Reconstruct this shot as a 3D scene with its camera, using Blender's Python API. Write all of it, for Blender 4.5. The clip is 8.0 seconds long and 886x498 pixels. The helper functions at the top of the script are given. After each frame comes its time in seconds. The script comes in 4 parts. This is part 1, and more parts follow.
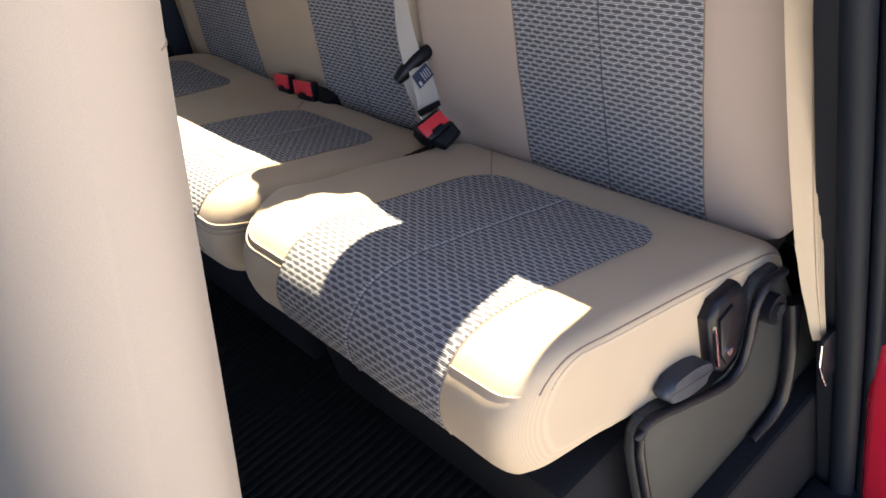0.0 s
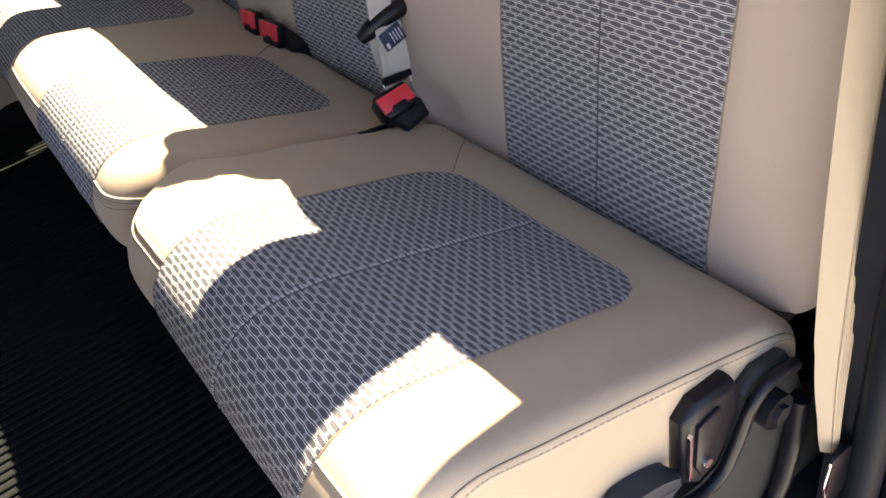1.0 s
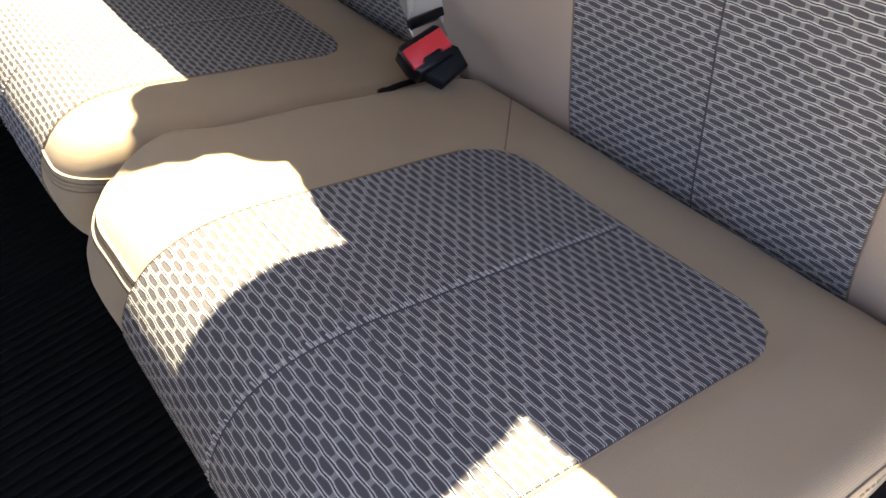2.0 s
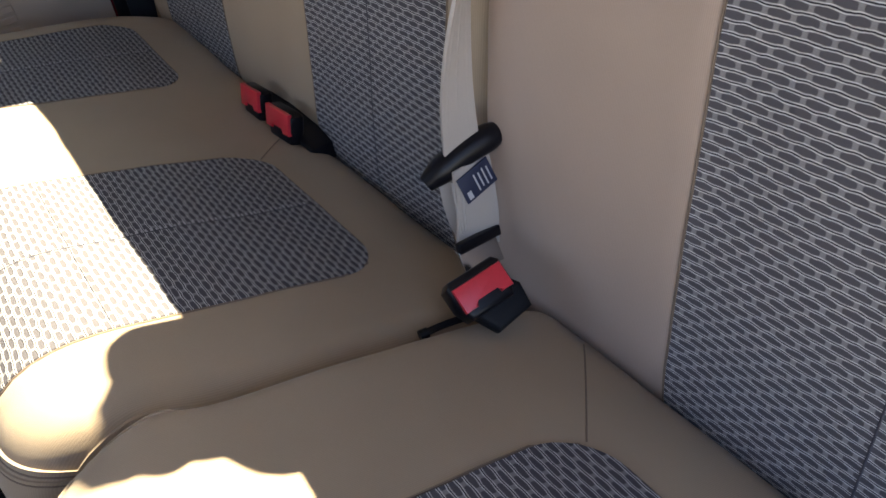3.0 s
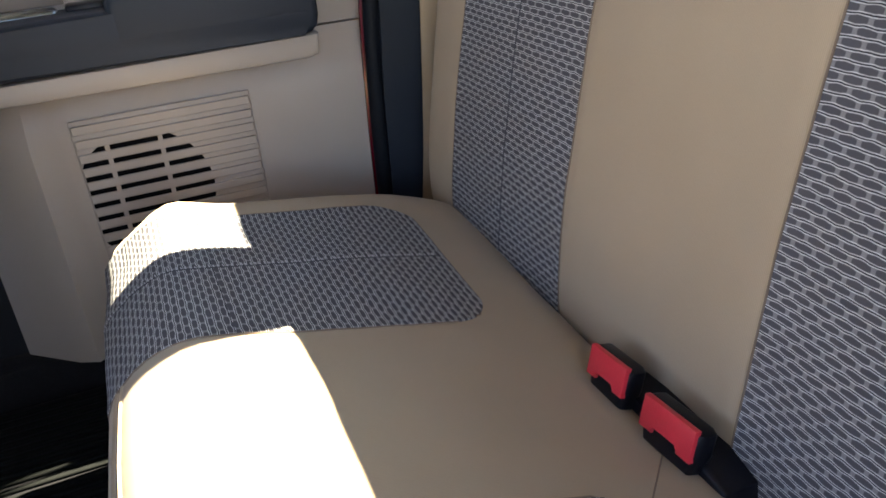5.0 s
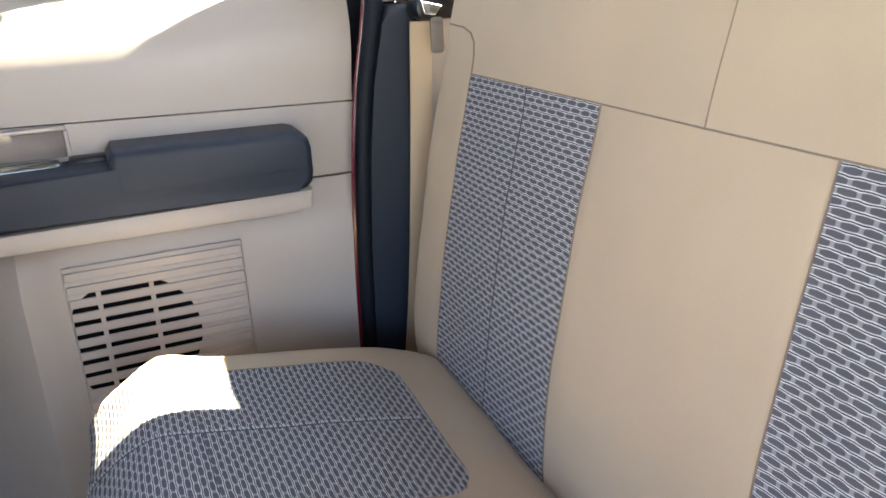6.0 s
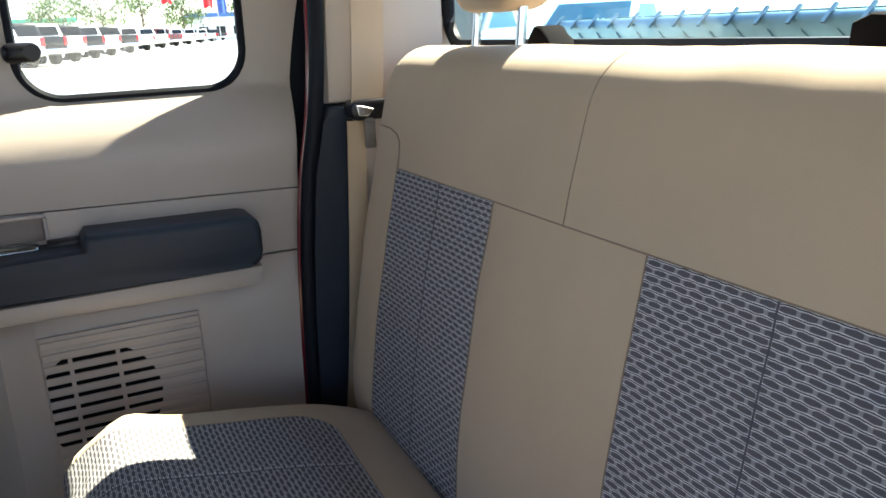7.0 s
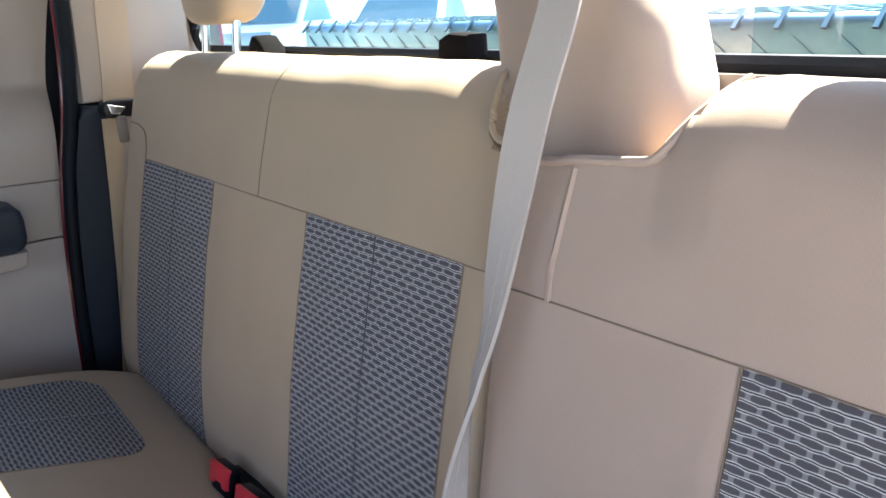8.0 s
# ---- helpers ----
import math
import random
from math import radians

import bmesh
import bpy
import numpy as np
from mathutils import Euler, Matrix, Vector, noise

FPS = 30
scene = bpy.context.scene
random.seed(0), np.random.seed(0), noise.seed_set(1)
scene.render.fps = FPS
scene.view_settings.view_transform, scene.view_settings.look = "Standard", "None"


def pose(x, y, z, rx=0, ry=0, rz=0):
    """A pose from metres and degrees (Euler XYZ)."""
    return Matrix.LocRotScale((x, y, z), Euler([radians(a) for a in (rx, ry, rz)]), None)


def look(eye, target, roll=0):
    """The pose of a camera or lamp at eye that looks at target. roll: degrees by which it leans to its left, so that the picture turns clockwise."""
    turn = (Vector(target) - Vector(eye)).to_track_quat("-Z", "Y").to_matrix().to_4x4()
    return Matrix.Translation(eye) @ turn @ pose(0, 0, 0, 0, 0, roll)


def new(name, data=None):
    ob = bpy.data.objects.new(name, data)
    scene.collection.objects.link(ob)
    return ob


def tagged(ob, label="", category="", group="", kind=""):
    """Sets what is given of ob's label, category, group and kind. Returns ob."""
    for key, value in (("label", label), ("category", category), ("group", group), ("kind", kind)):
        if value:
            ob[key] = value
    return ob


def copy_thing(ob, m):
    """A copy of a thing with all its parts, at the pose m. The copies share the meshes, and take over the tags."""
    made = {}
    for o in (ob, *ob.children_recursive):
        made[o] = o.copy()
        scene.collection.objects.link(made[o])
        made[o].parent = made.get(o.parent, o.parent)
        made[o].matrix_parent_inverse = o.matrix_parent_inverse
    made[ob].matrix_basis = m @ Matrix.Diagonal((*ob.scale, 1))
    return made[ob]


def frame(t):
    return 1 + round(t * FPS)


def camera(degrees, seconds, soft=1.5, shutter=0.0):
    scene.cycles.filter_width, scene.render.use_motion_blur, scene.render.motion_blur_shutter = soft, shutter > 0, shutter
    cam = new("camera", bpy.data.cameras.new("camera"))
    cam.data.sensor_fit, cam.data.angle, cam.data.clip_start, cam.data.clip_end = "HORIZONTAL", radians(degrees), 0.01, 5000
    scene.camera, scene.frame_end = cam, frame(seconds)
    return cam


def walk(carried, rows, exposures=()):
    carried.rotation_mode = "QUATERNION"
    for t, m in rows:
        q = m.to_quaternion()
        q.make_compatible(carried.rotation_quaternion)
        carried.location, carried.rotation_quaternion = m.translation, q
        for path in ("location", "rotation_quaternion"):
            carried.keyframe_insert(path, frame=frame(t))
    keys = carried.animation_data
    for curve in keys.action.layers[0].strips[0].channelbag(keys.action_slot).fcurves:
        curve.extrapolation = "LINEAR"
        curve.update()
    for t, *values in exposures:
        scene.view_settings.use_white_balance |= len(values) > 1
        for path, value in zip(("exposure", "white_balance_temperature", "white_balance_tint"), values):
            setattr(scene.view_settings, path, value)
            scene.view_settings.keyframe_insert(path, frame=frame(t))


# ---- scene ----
cam = camera(58.0, 8.0, 1.6)
PATH = [
    (0, (0.074, 0.07, 1.768), (0.923, 1.476, 0.627), -17.8),
    (0.5, (0.187, 0.129, 1.744), (1.005, 1.548, 0.597), -15.3),
    (1, (0.265, 0.185, 1.694), (1.001, 1.57, 0.452), -13.0),
    (1.2, (0.28, 0.222, 1.662), (0.989, 1.564, 0.359), -12.8),
    (2.3, (0.332, 0.434, 1.644), (1.015, 1.678, 0.234), -11.7),
    (2.5, (0.348, 0.469, 1.644), (1.058, 1.745, 0.278), -10.9),
    (3, (0.415, 0.57, 1.647), (1.18, 1.943, 0.412), -9.9),
    (3.5, (0.416, 0.655, 1.655), (1.189, 2.105, 0.515), -8.2),
    (4, (0.428, 0.811, 1.628), (1.081, 2.362, 0.547), -8.4),
    (4.5, (0.406, 0.946, 1.603), (1.007, 2.585, 0.626), -7.0),
    (4.7, (0.401, 0.984, 1.595), (0.992, 2.642, 0.645), -6.6),
    (5.8, (0.379, 1.038, 1.649), (1.093, 2.762, 0.928), -2.8),
    (6, (0.383, 1.026, 1.669), (1.108, 2.765, 0.996), -2.9),
    (6.5, (0.37, 0.966, 1.716), (1.143, 2.72, 1.144), -2.5),
    (7, (0.365, 0.875, 1.734), (1.201, 2.609, 1.193), -2.6),
    (7.5, (0.367, 0.759, 1.743), (1.323, 2.426, 1.191), -3.3),
    (7.8, (0.37, 0.674, 1.748), (1.454, 2.26, 1.193), -3.1),
    (8, (0.376, 0.603, 1.755), (1.555, 2.112, 1.177), -2.6),
]
EXPOSURES = [(0, 3.27, 7200, 20), (1, 3.50, 7350, 20), (2.5, 3.52, 8050, 20), (3, 3.20, 7150, 20), (3.5, 3.26, 7150, 20), (4, 2.90, 7050, 20), (4.5, 3.40, 7050, 21), (4.8, 3.72, 7050, 20), (5.7, 4.80, 6850, 18), (6, 4.79, 6850, 18), (6.5, 3.90, 6500, 16), (7, 3.35, 6450, 16), (7.5, 3.31, 6350, 19), (8, 3.48, 6350, 19)]
walk(cam, [(t, look(eye, target, roll)) for t, eye, target, roll in PATH], EXPOSURES)

# ---- light ----
SUN = Vector((1.0, 0.205, 1.155)).normalized()      # towards the sun: over the bed, slightly to the far side
world = bpy.data.worlds.new("world")
scene.world = world
world.use_nodes = True
wn = world.node_tree.nodes
sky = wn.new("ShaderNodeTexSky")
sky.sky_type, sky.sun_disc = "NISHITA", False
sky.sun_elevation, sky.sun_rotation = math.asin(SUN.z), math.atan2(SUN.x, SUN.y)
world.node_tree.links.new(sky.outputs[0], wn["Background"].inputs[0])
wn["Background"].inputs[1].default_value = 0.10
sun = new("sun", bpy.data.lights.new("sun", "SUN"))
sun.data.energy, sun.data.angle, sun.data.color = 4.0, radians(0.5), (1.0, 0.98, 0.72)
sun.matrix_world = look(SUN * 20, (0, 0, 0))

# ---- materials ----
def links(m):
    return m.node_tree.links.new


def mat(name, color, rough=0.6, vary=0.12, grain=400.0, bump=0.15, metal=0.0, stain=6.0, rib=0.0, coat=0.0, sheen=0.0, spec=0.5):
    """A surface of one colour with large stains, fine grain and relief; rib: fine ribs of that many to the metre along y."""
    m = bpy.data.materials.new(name)
    m.use_nodes = True
    n, link = m.node_tree.nodes, links(m)
    b = n["Principled BSDF"]
    tc = n.new("ShaderNodeTexCoord")
    big = n.new("ShaderNodeTexNoise"); big.inputs["Scale"].default_value = stain; big.inputs["Detail"].default_value = 4
    fine = n.new("ShaderNodeTexNoise"); fine.inputs["Scale"].default_value = grain; fine.inputs["Detail"].default_value = 3
    link(tc.outputs["Object"], big.inputs["Vector"]); link(tc.outputs["Object"], fine.inputs["Vector"])
    add = n.new("ShaderNodeMath"); add.operation = "ADD"
    link(big.outputs["Fac"], add.inputs[0]); link(fine.outputs["Fac"], add.inputs[1])
    ramp = n.new("ShaderNodeMapRange"); ramp.inputs[1].default_value, ramp.inputs[2].default_value = 0.6, 1.4
    ramp.inputs[3].default_value, ramp.inputs[4].default_value = 1 - vary, 1 + vary
    link(add.outputs[0], ramp.inputs[0])
    mul = n.new("ShaderNodeMix"); mul.data_type, mul.blend_type = "RGBA", "MULTIPLY"
    mul.inputs["Factor"].default_value = 1.0
    mul.inputs["A"].default_value = (*color, 1)
    link(ramp.outputs[0], mul.inputs["B"]); link(mul.outputs["Result"], b.inputs["Base Color"])
    b.inputs["Roughness"].default_value, b.inputs["Metallic"].default_value = rough, metal
    b.inputs["Coat Weight"].default_value = coat
    b.inputs["Sheen Weight"].default_value = sheen
    b.inputs["Specular IOR Level"].default_value = spec
    height = fine.outputs["Fac"]
    if rib:
        wave = n.new("ShaderNodeTexWave"); wave.bands_direction = "Y"; wave.inputs["Scale"].default_value = rib * 0.314
        wave.inputs["Distortion"].default_value = 0.6
        link(tc.outputs["Object"], wave.inputs["Vector"])
        s = n.new("ShaderNodeMath"); s.operation = "MULTIPLY_ADD"; s.inputs[1].default_value = 0.28
        link(wave.outputs["Fac"], s.inputs[0]); link(fine.outputs["Fac"], s.inputs[2]); height = s.outputs[0]
        cord = n.new("ShaderNodeMath"); cord.operation = "MULTIPLY_ADD"; cord.inputs[1].default_value = 0.13
        link(wave.outputs["Fac"], cord.inputs[0]); link(ramp.outputs[0], cord.inputs[2])
        less = n.new("ShaderNodeMath"); less.operation = "SUBTRACT"; less.inputs[1].default_value = 0.065
        link(cord.outputs[0], less.inputs[0]); link(less.outputs[0], mul.inputs["B"])
    bp = n.new("ShaderNodeBump"); bp.inputs["Strength"].default_value, bp.inputs["Distance"].default_value = bump, 0.002
    link(height, bp.inputs["Height"]); link(bp.outputs[0], b.inputs["Normal"])
    return m


def weave(name):
    """Woven seat cloth: staggered dark lozenges between pairs of pale wavy threads. UV in metres, u across the seat."""
    m = bpy.data.materials.new(name)
    m.use_nodes = True
    n, link = m.node_tree.nodes, links(m)
    b = n["Principled BSDF"]

    def op(kind, a, c=None, d=None):
        o = n.new("ShaderNodeMath"); o.operation = kind
        for i, v in enumerate((a, c, d)):
            if v is None:
                continue
            if isinstance(v, (int, float)):
                o.inputs[i].default_value = v
            else:
                link(v, o.inputs[i])
        return o.outputs[0]

    def step(value, lo, hi, out0=0.0, out1=1.0):
        r = n.new("ShaderNodeMapRange"); r.interpolation_type = "SMOOTHSTEP"
        r.inputs[1].default_value, r.inputs[2].default_value = lo, hi
        r.inputs[3].default_value, r.inputs[4].default_value = out0, out1
        link(value, r.inputs[0])
        return r.outputs[0]

    def blend(fac, a, c):
        x = n.new("ShaderNodeMix"); x.data_type = "RGBA"
        link(fac, x.inputs["Factor"])
        for key, v in (("A", a), ("B", c)):
            if isinstance(v, tuple):
                x.inputs[key].default_value = (*v, 1)
            else:
                link(v, x.inputs[key])
        return x.outputs["Result"]
    uv = n.new("ShaderNodeUVMap")
    wob = n.new("ShaderNodeTexNoise"); wob.inputs["Scale"].default_value = 90
    link(uv.outputs[0], wob.inputs["Vector"])
    sep = n.new("ShaderNodeSeparateXYZ"); link(uv.outputs[0], sep.inputs[0])
    u, v = op("DIVIDE", sep.outputs[0], 0.0162), op("DIVIDE", sep.outputs[1], 0.0064)
    v = op("ADD", v, op("MULTIPLY", wob.outputs["Fac"], 0.30))
    u = op("ADD", u, op("MULTIPLY", wob.outputs["Fac"], 0.12))
    # wavy border between one row of lozenges and the next
    near = op("ROUND", v)
    wave = op("COSINE", op("MULTIPLY_ADD", u, 2 * math.pi, op("MULTIPLY", op("ADD", near, 1.0), math.pi)))
    side = op("SUBTRACT", op("SUBTRACT", v, near), op("MULTIPLY", wave, 0.035))
    away = op("ABSOLUTE", side)
    row = op("SUBTRACT", near, op("LESS_THAN", side, 0.0))
    du = op("ABSOLUTE", op("SUBTRACT", op("FRACT", op("ADD", op("MULTIPLY_ADD", op("MODULO", row, 2.0), 0.5, u), 0.5)), 0.5))
    lozenge = op("MULTIPLY", step(away, 0.205, 0.255), step(op("ADD", du, op("MULTIPLY", step(away, 0.36, 0.20), 0.06)), 0.415, 0.370))
    thread = op("MULTIPLY", step(away, 0.055, 0.090), step(away, 0.205, 0.150))
    # fibres that lie along the threads
    stretch = n.new("ShaderNodeVectorMath"); stretch.operation = "MULTIPLY"; stretch.inputs[1].default_value = (450, 2300, 1)
    link(uv.outputs[0], stretch.inputs[0])
    strand = n.new("ShaderNodeTexNoise"); strand.inputs["Scale"].default_value = 1.0; strand.inputs["Detail"].default_value = 2
    link(stretch.outputs[0], strand.inputs["Vector"])
    fibre = strand.outputs["Fac"]
    shine = op("MULTIPLY", thread, op("MULTIPLY", step(du, 0.08, 0.42, 0.72, 1.0), op("MULTIPLY_ADD", fibre, 1.3, 0.30)))
    tie = op("MULTIPLY", step(du, 0.36, 0.43), op("MULTIPLY_ADD", fibre, 1.1, 0.1))
    ground = blend(step(away, 0.04, 0.08), (0.026, 0.025, 0.032), (0.132, 0.130, 0.140))
    col = blend(op("MULTIPLY", tie, step(away, 0.04, 0.10)), ground, (0.265, 0.262, 0.274))
    col = blend(shine, col, (0.60, 0.597, 0.612))
    col = blend(op("MULTIPLY", lozenge, op("MULTIPLY_ADD", fibre, -0.3, 1.08)), col, (0.074, 0.071, 0.083))
    link(col, b.inputs["Base Color"])
    b.inputs["Roughness"].default_value = 0.9
    b.inputs["Specular IOR Level"].default_value = 0.25
    bp = n.new("ShaderNodeBump"); bp.inputs["Strength"].default_value, bp.inputs["Distance"].default_value = 0.55, 0.0012
    link(op("SUBTRACT", op("ADD", thread, op("MULTIPLY", fibre, 0.6)), lozenge), bp.inputs["Height"]); link(bp.outputs[0], b.inputs["Normal"])
    return m


def glass(name, tint):
    m = bpy.data.materials.new(name)
    m.use_nodes = True
    n, link = m.node_tree.nodes, links(m)
    n.remove(n["Principled BSDF"])
    t, g, mix, f = n.new("ShaderNodeBsdfTransparent"), n.new("ShaderNodeBsdfGlossy"), n.new("ShaderNodeMixShader"), n.new("ShaderNodeLayerWeight")
    t.inputs[0].default_value, g.inputs["Roughness"].default_value = (*tint, 1), 0.02
    f.inputs["Blend"].default_value = 0.5
    pw = n.new("ShaderNodeMath"); pw.operation = "POWER"; pw.inputs[1].default_value = 4.0
    ma = n.new("ShaderNodeMath"); ma.operation = "MULTIPLY_ADD"; ma.inputs[1].default_value, ma.inputs[2].default_value = 0.5, 0.04
    link(f.outputs["Facing"], pw.inputs[0]); link(pw.outputs[0], ma.inputs[0])
    link(ma.outputs[0], mix.inputs[0]); link(t.outputs[0], mix.inputs[1]); link(g.outputs[0], mix.inputs[2])
    link(mix.outputs[0], n["Material Output"].inputs[0])
    return m


TAN = mat("tan_cloth", (0.352, 0.268, 0.188), 0.9, 0.10, 2200, 0.15, sheen=0.1, rib=780)
ROSE = mat("rosy_tan_cloth", (0.368, 0.28, 0.233), 0.9, 0.10, 2200, 0.15, sheen=0.1, rib=780)
TAN_SOFT = mat("tan_knit", (0.352, 0.268, 0.188), 0.9, 0.10, 1500, 0.2, sheen=0.1)
ROSE_SOFT = mat("rosy_tan_knit", (0.362, 0.28, 0.234), 0.9, 0.10, 1500, 0.2, sheen=0.1)
TAN_FRONT = mat("pale_tan_cloth", (0.25, 0.205, 0.172), 0.9, 0.08, 1500, 0.12)
SEAM = mat("seam_thread", (0.19, 0.142, 0.108), 0.9, 0.1, 700)
THREAD = mat("pale_thread", (0.42, 0.41, 0.44), 0.9, 0.2, 900)
GREY_SEAM = mat("grey_seam", (0.05, 0.05, 0.065), 0.9, 0.1, 700)
CLOTH = weave("grey_woven_cloth")
TRIM = mat("tan_plastic", (0.325, 0.282, 0.254), 0.45, 0.05, 1500, 0.12)
NAVY = mat("navy_plastic", (0.009, 0.014, 0.024), 0.5, 0.12, 1300, 0.12, spec=0.35)
TRIM_DARK = mat("dark_plastic", (0.008, 0.009, 0.012), 0.6, 0.2, 1200, 0.15, spec=0.16)
ARM = mat("armrest_vinyl", (0.011, 0.017, 0.029), 0.5, 0.12, 1500, 0.25, spec=0.38)
BLACK = mat("black_plastic", (0.005, 0.005, 0.008), 0.36, 0.2, 900, 0.06, spec=0.24)
RUBBER = mat("black_rubber", (0.005, 0.007, 0.011), 0.55, 0.2, 500, 0.1, spec=0.12)
RED = mat("red_plastic", (0.60, 0.030, 0.046), 0.35, 0.06, 400, 0.05)
PAINT = mat("red_paint", (0.30, 0.008, 0.02), 0.25, 0.04, 300, 0.0, coat=1.0)
STEEL = mat("bright_steel", (0.62, 0.63, 0.65), 0.22, 0.08, 200, 0.05, metal=1.0)
WEB = mat("belt_webbing", (0.36, 0.275, 0.19), 0.75, 0.05, 1400, 0.3)
WEB_PALE = mat("pale_webbing", (0.384, 0.352, 0.328), 0.75, 0.05, 1400, 0.3)
TAG = mat("navy_label", (0.012, 0.02, 0.055), 0.5, 0.1, 600)
TAGINK = mat("label_print", (0.42, 0.43, 0.47), 0.6, 0.05, 600)
FOAM = mat("black_foam", (0.004, 0.004, 0.005), 0.95, 0.2, 300, 0.2, spec=0.05)
# Body red darkened in its colour, so the door edge reads as shaded.
SHADED_PAINT = mat("shaded_red_paint", (0.085, 0.003, 0.010), 0.22, 0.06, 300, 0.0)
CARPET = mat("black_vinyl_floor", (0.008, 0.008, 0.010), 0.9, 0.25, 300, 0.4, spec=0.15)
MAT_RIB = mat("ribbed_rubber", (0.009, 0.010, 0.010), 0.9, 0.2, 300, 0.2, spec=0.03)
GREY_TRIM = mat("dark_grey_plastic", (0.024, 0.025, 0.025), 0.55, 0.15, 1200, 0.12, spec=0.25)
HEADLINER = mat("headliner", (0.200, 0.182, 0.157), 0.95, 0.05, 700, 0.3)
BOX = mat("tread_plate", (0.24, 0.29, 0.31), 0.42, 0.14, 60, 0.1, metal=0.85)
GLASS = glass("clear_glass", (0.74, 0.78, 0.78))
TINT = glass("tinted_glass", (0.62, 0.78, 0.82))

# ---- builders ----
def part(name, bm, material, parent=None, label="", smooth=True):
    me = bpy.data.meshes.new(name)
    bmesh.ops.recalc_face_normals(bm, faces=bm.faces)
    for f in bm.faces:
        f.smooth = smooth
    bm.to_mesh(me)
    bm.free()
    me.materials.append(material)
    if smooth:
        me.set_sharp_from_angle(angle=radians(38))
    ob = new(name, me)
    if parent:
        ob.parent = parent
        ob.matrix_parent_inverse = parent.matrix_world.inverted()
    if label:
        tagged(ob, label)
    return ob


def thing(name, at, label, category, group="", kind=""):
    e = new(name)
    e.empty_display_size = 0.05
    e.location = at
    e.matrix_world = Matrix.Translation(at)
    return tagged(e, label, category, group, kind)


def spline(points, step=0.008, closed=False):
    """A smooth line through the points, at even steps."""
    p = [Vector(a) for a in points]
    k = len(p)
    out = []
    for i in range(k if closed else k - 1):
        if closed:
            a, b, c, d = p[i - 1], p[i], p[(i + 1) % k], p[(i + 2) % k]
        else:
            a, b, c, d = p[max(i - 1, 0)], p[i], p[i + 1], p[min(i + 2, k - 1)]
        m = max(1, int((c - b).length / step))
        for j in range(m):
            t = j / m
            out.append(0.5 * (2 * b + (c - a) * t + (2 * a - 5 * b + 4 * c - d) * t * t + (3 * b - a - 3 * c + d) * t ** 3))
    if not closed:
        out.append(p[-1])
    return out


def box(bm, x0, x1, y0, y1, z0, z1, bevel=0.0, seg=2, m=None):
    v = [bm.verts.new((x, y, z)) for x in (x0, x1) for y in (y0, y1) for z in (z0, z1)]
    for q in ((0, 1, 3, 2), (4, 6, 7, 5), (0, 4, 5, 1), (2, 3, 7, 6), (0, 2, 6, 4), (1, 5, 7, 3)):
        bm.faces.new([v[i] for i in q])
    made = v
    if bevel:
        edges = list({e for w in v for e in w.link_edges})
        r = bmesh.ops.bevel(bm, geom=edges, offset=bevel, segments=seg, affect="EDGES", profile=0.5)
        made = list({w for f in r["faces"] for w in f.verts} | {w for w in v if w.is_valid})
    if m is not None:
        bmesh.ops.transform(bm, matrix=m, verts=made)
    return bm


def boxed(x0, x1, y0, y1, z0, z1, bevel=0.0, seg=2, m=None):
    return box(bmesh.new(), x0, x1, y0, y1, z0, z1, bevel, seg, m)


def tube(path, r, sides=8, bm=None, cap=True):
    bm = bm or bmesh.new()
    path = [Vector(p) for p in path]
    rings = []
    for i, p in enumerate(path):
        d = (path[min(i + 1, len(path) - 1)] - path[max(i - 1, 0)]).normalized()
        a = d.cross(Vector((0.31, 0.17, 0.93))).normalized()
        b = d.cross(a)
        rr = r(i / max(1, len(path) - 1)) if callable(r) else r
        rings.append([bm.verts.new(p + rr * (math.cos(2 * math.pi * k / sides) * a + math.sin(2 * math.pi * k / sides) * b)) for k in range(sides)])
    for s, t in zip(rings, rings[1:]):
        for k in range(sides):
            bm.faces.new((s[k], s[(k + 1) % sides], t[(k + 1) % sides], t[k]))
    if cap:
        bm.faces.new(rings[0]); bm.faces.new(rings[-1])
    return bm


def ribbon(path, across, width, thick=0.0016, bm=None):
    """A strap along a path; across(i) gives the direction of its width at fraction i."""
    bm = bm or bmesh.new()
    path = [Vector(p) for p in path]
    rings = []
    for i, p in enumerate(path):
        f = i / (len(path) - 1)
        d = (path[min(i + 1, len(path) - 1)] - path[max(i - 1, 0)]).normalized()
        a = Vector(across(f)).normalized()
        nrm = d.cross(a).normalized() * thick
        w = (width(f) if callable(width) else width) / 2
        rings.append([bm.verts.new(p + a * w + nrm), bm.verts.new(p - a * w + nrm), bm.verts.new(p - a * w - nrm), bm.verts.new(p + a * w - nrm)])
    for s, t in zip(rings, rings[1:]):
        for k in range(4):
            bm.faces.new((s[k], s[(k + 1) % 4], t[(k + 1) % 4], t[k]))
    bm.faces.new(rings[0]); bm.faces.new(rings[-1])
    return bm


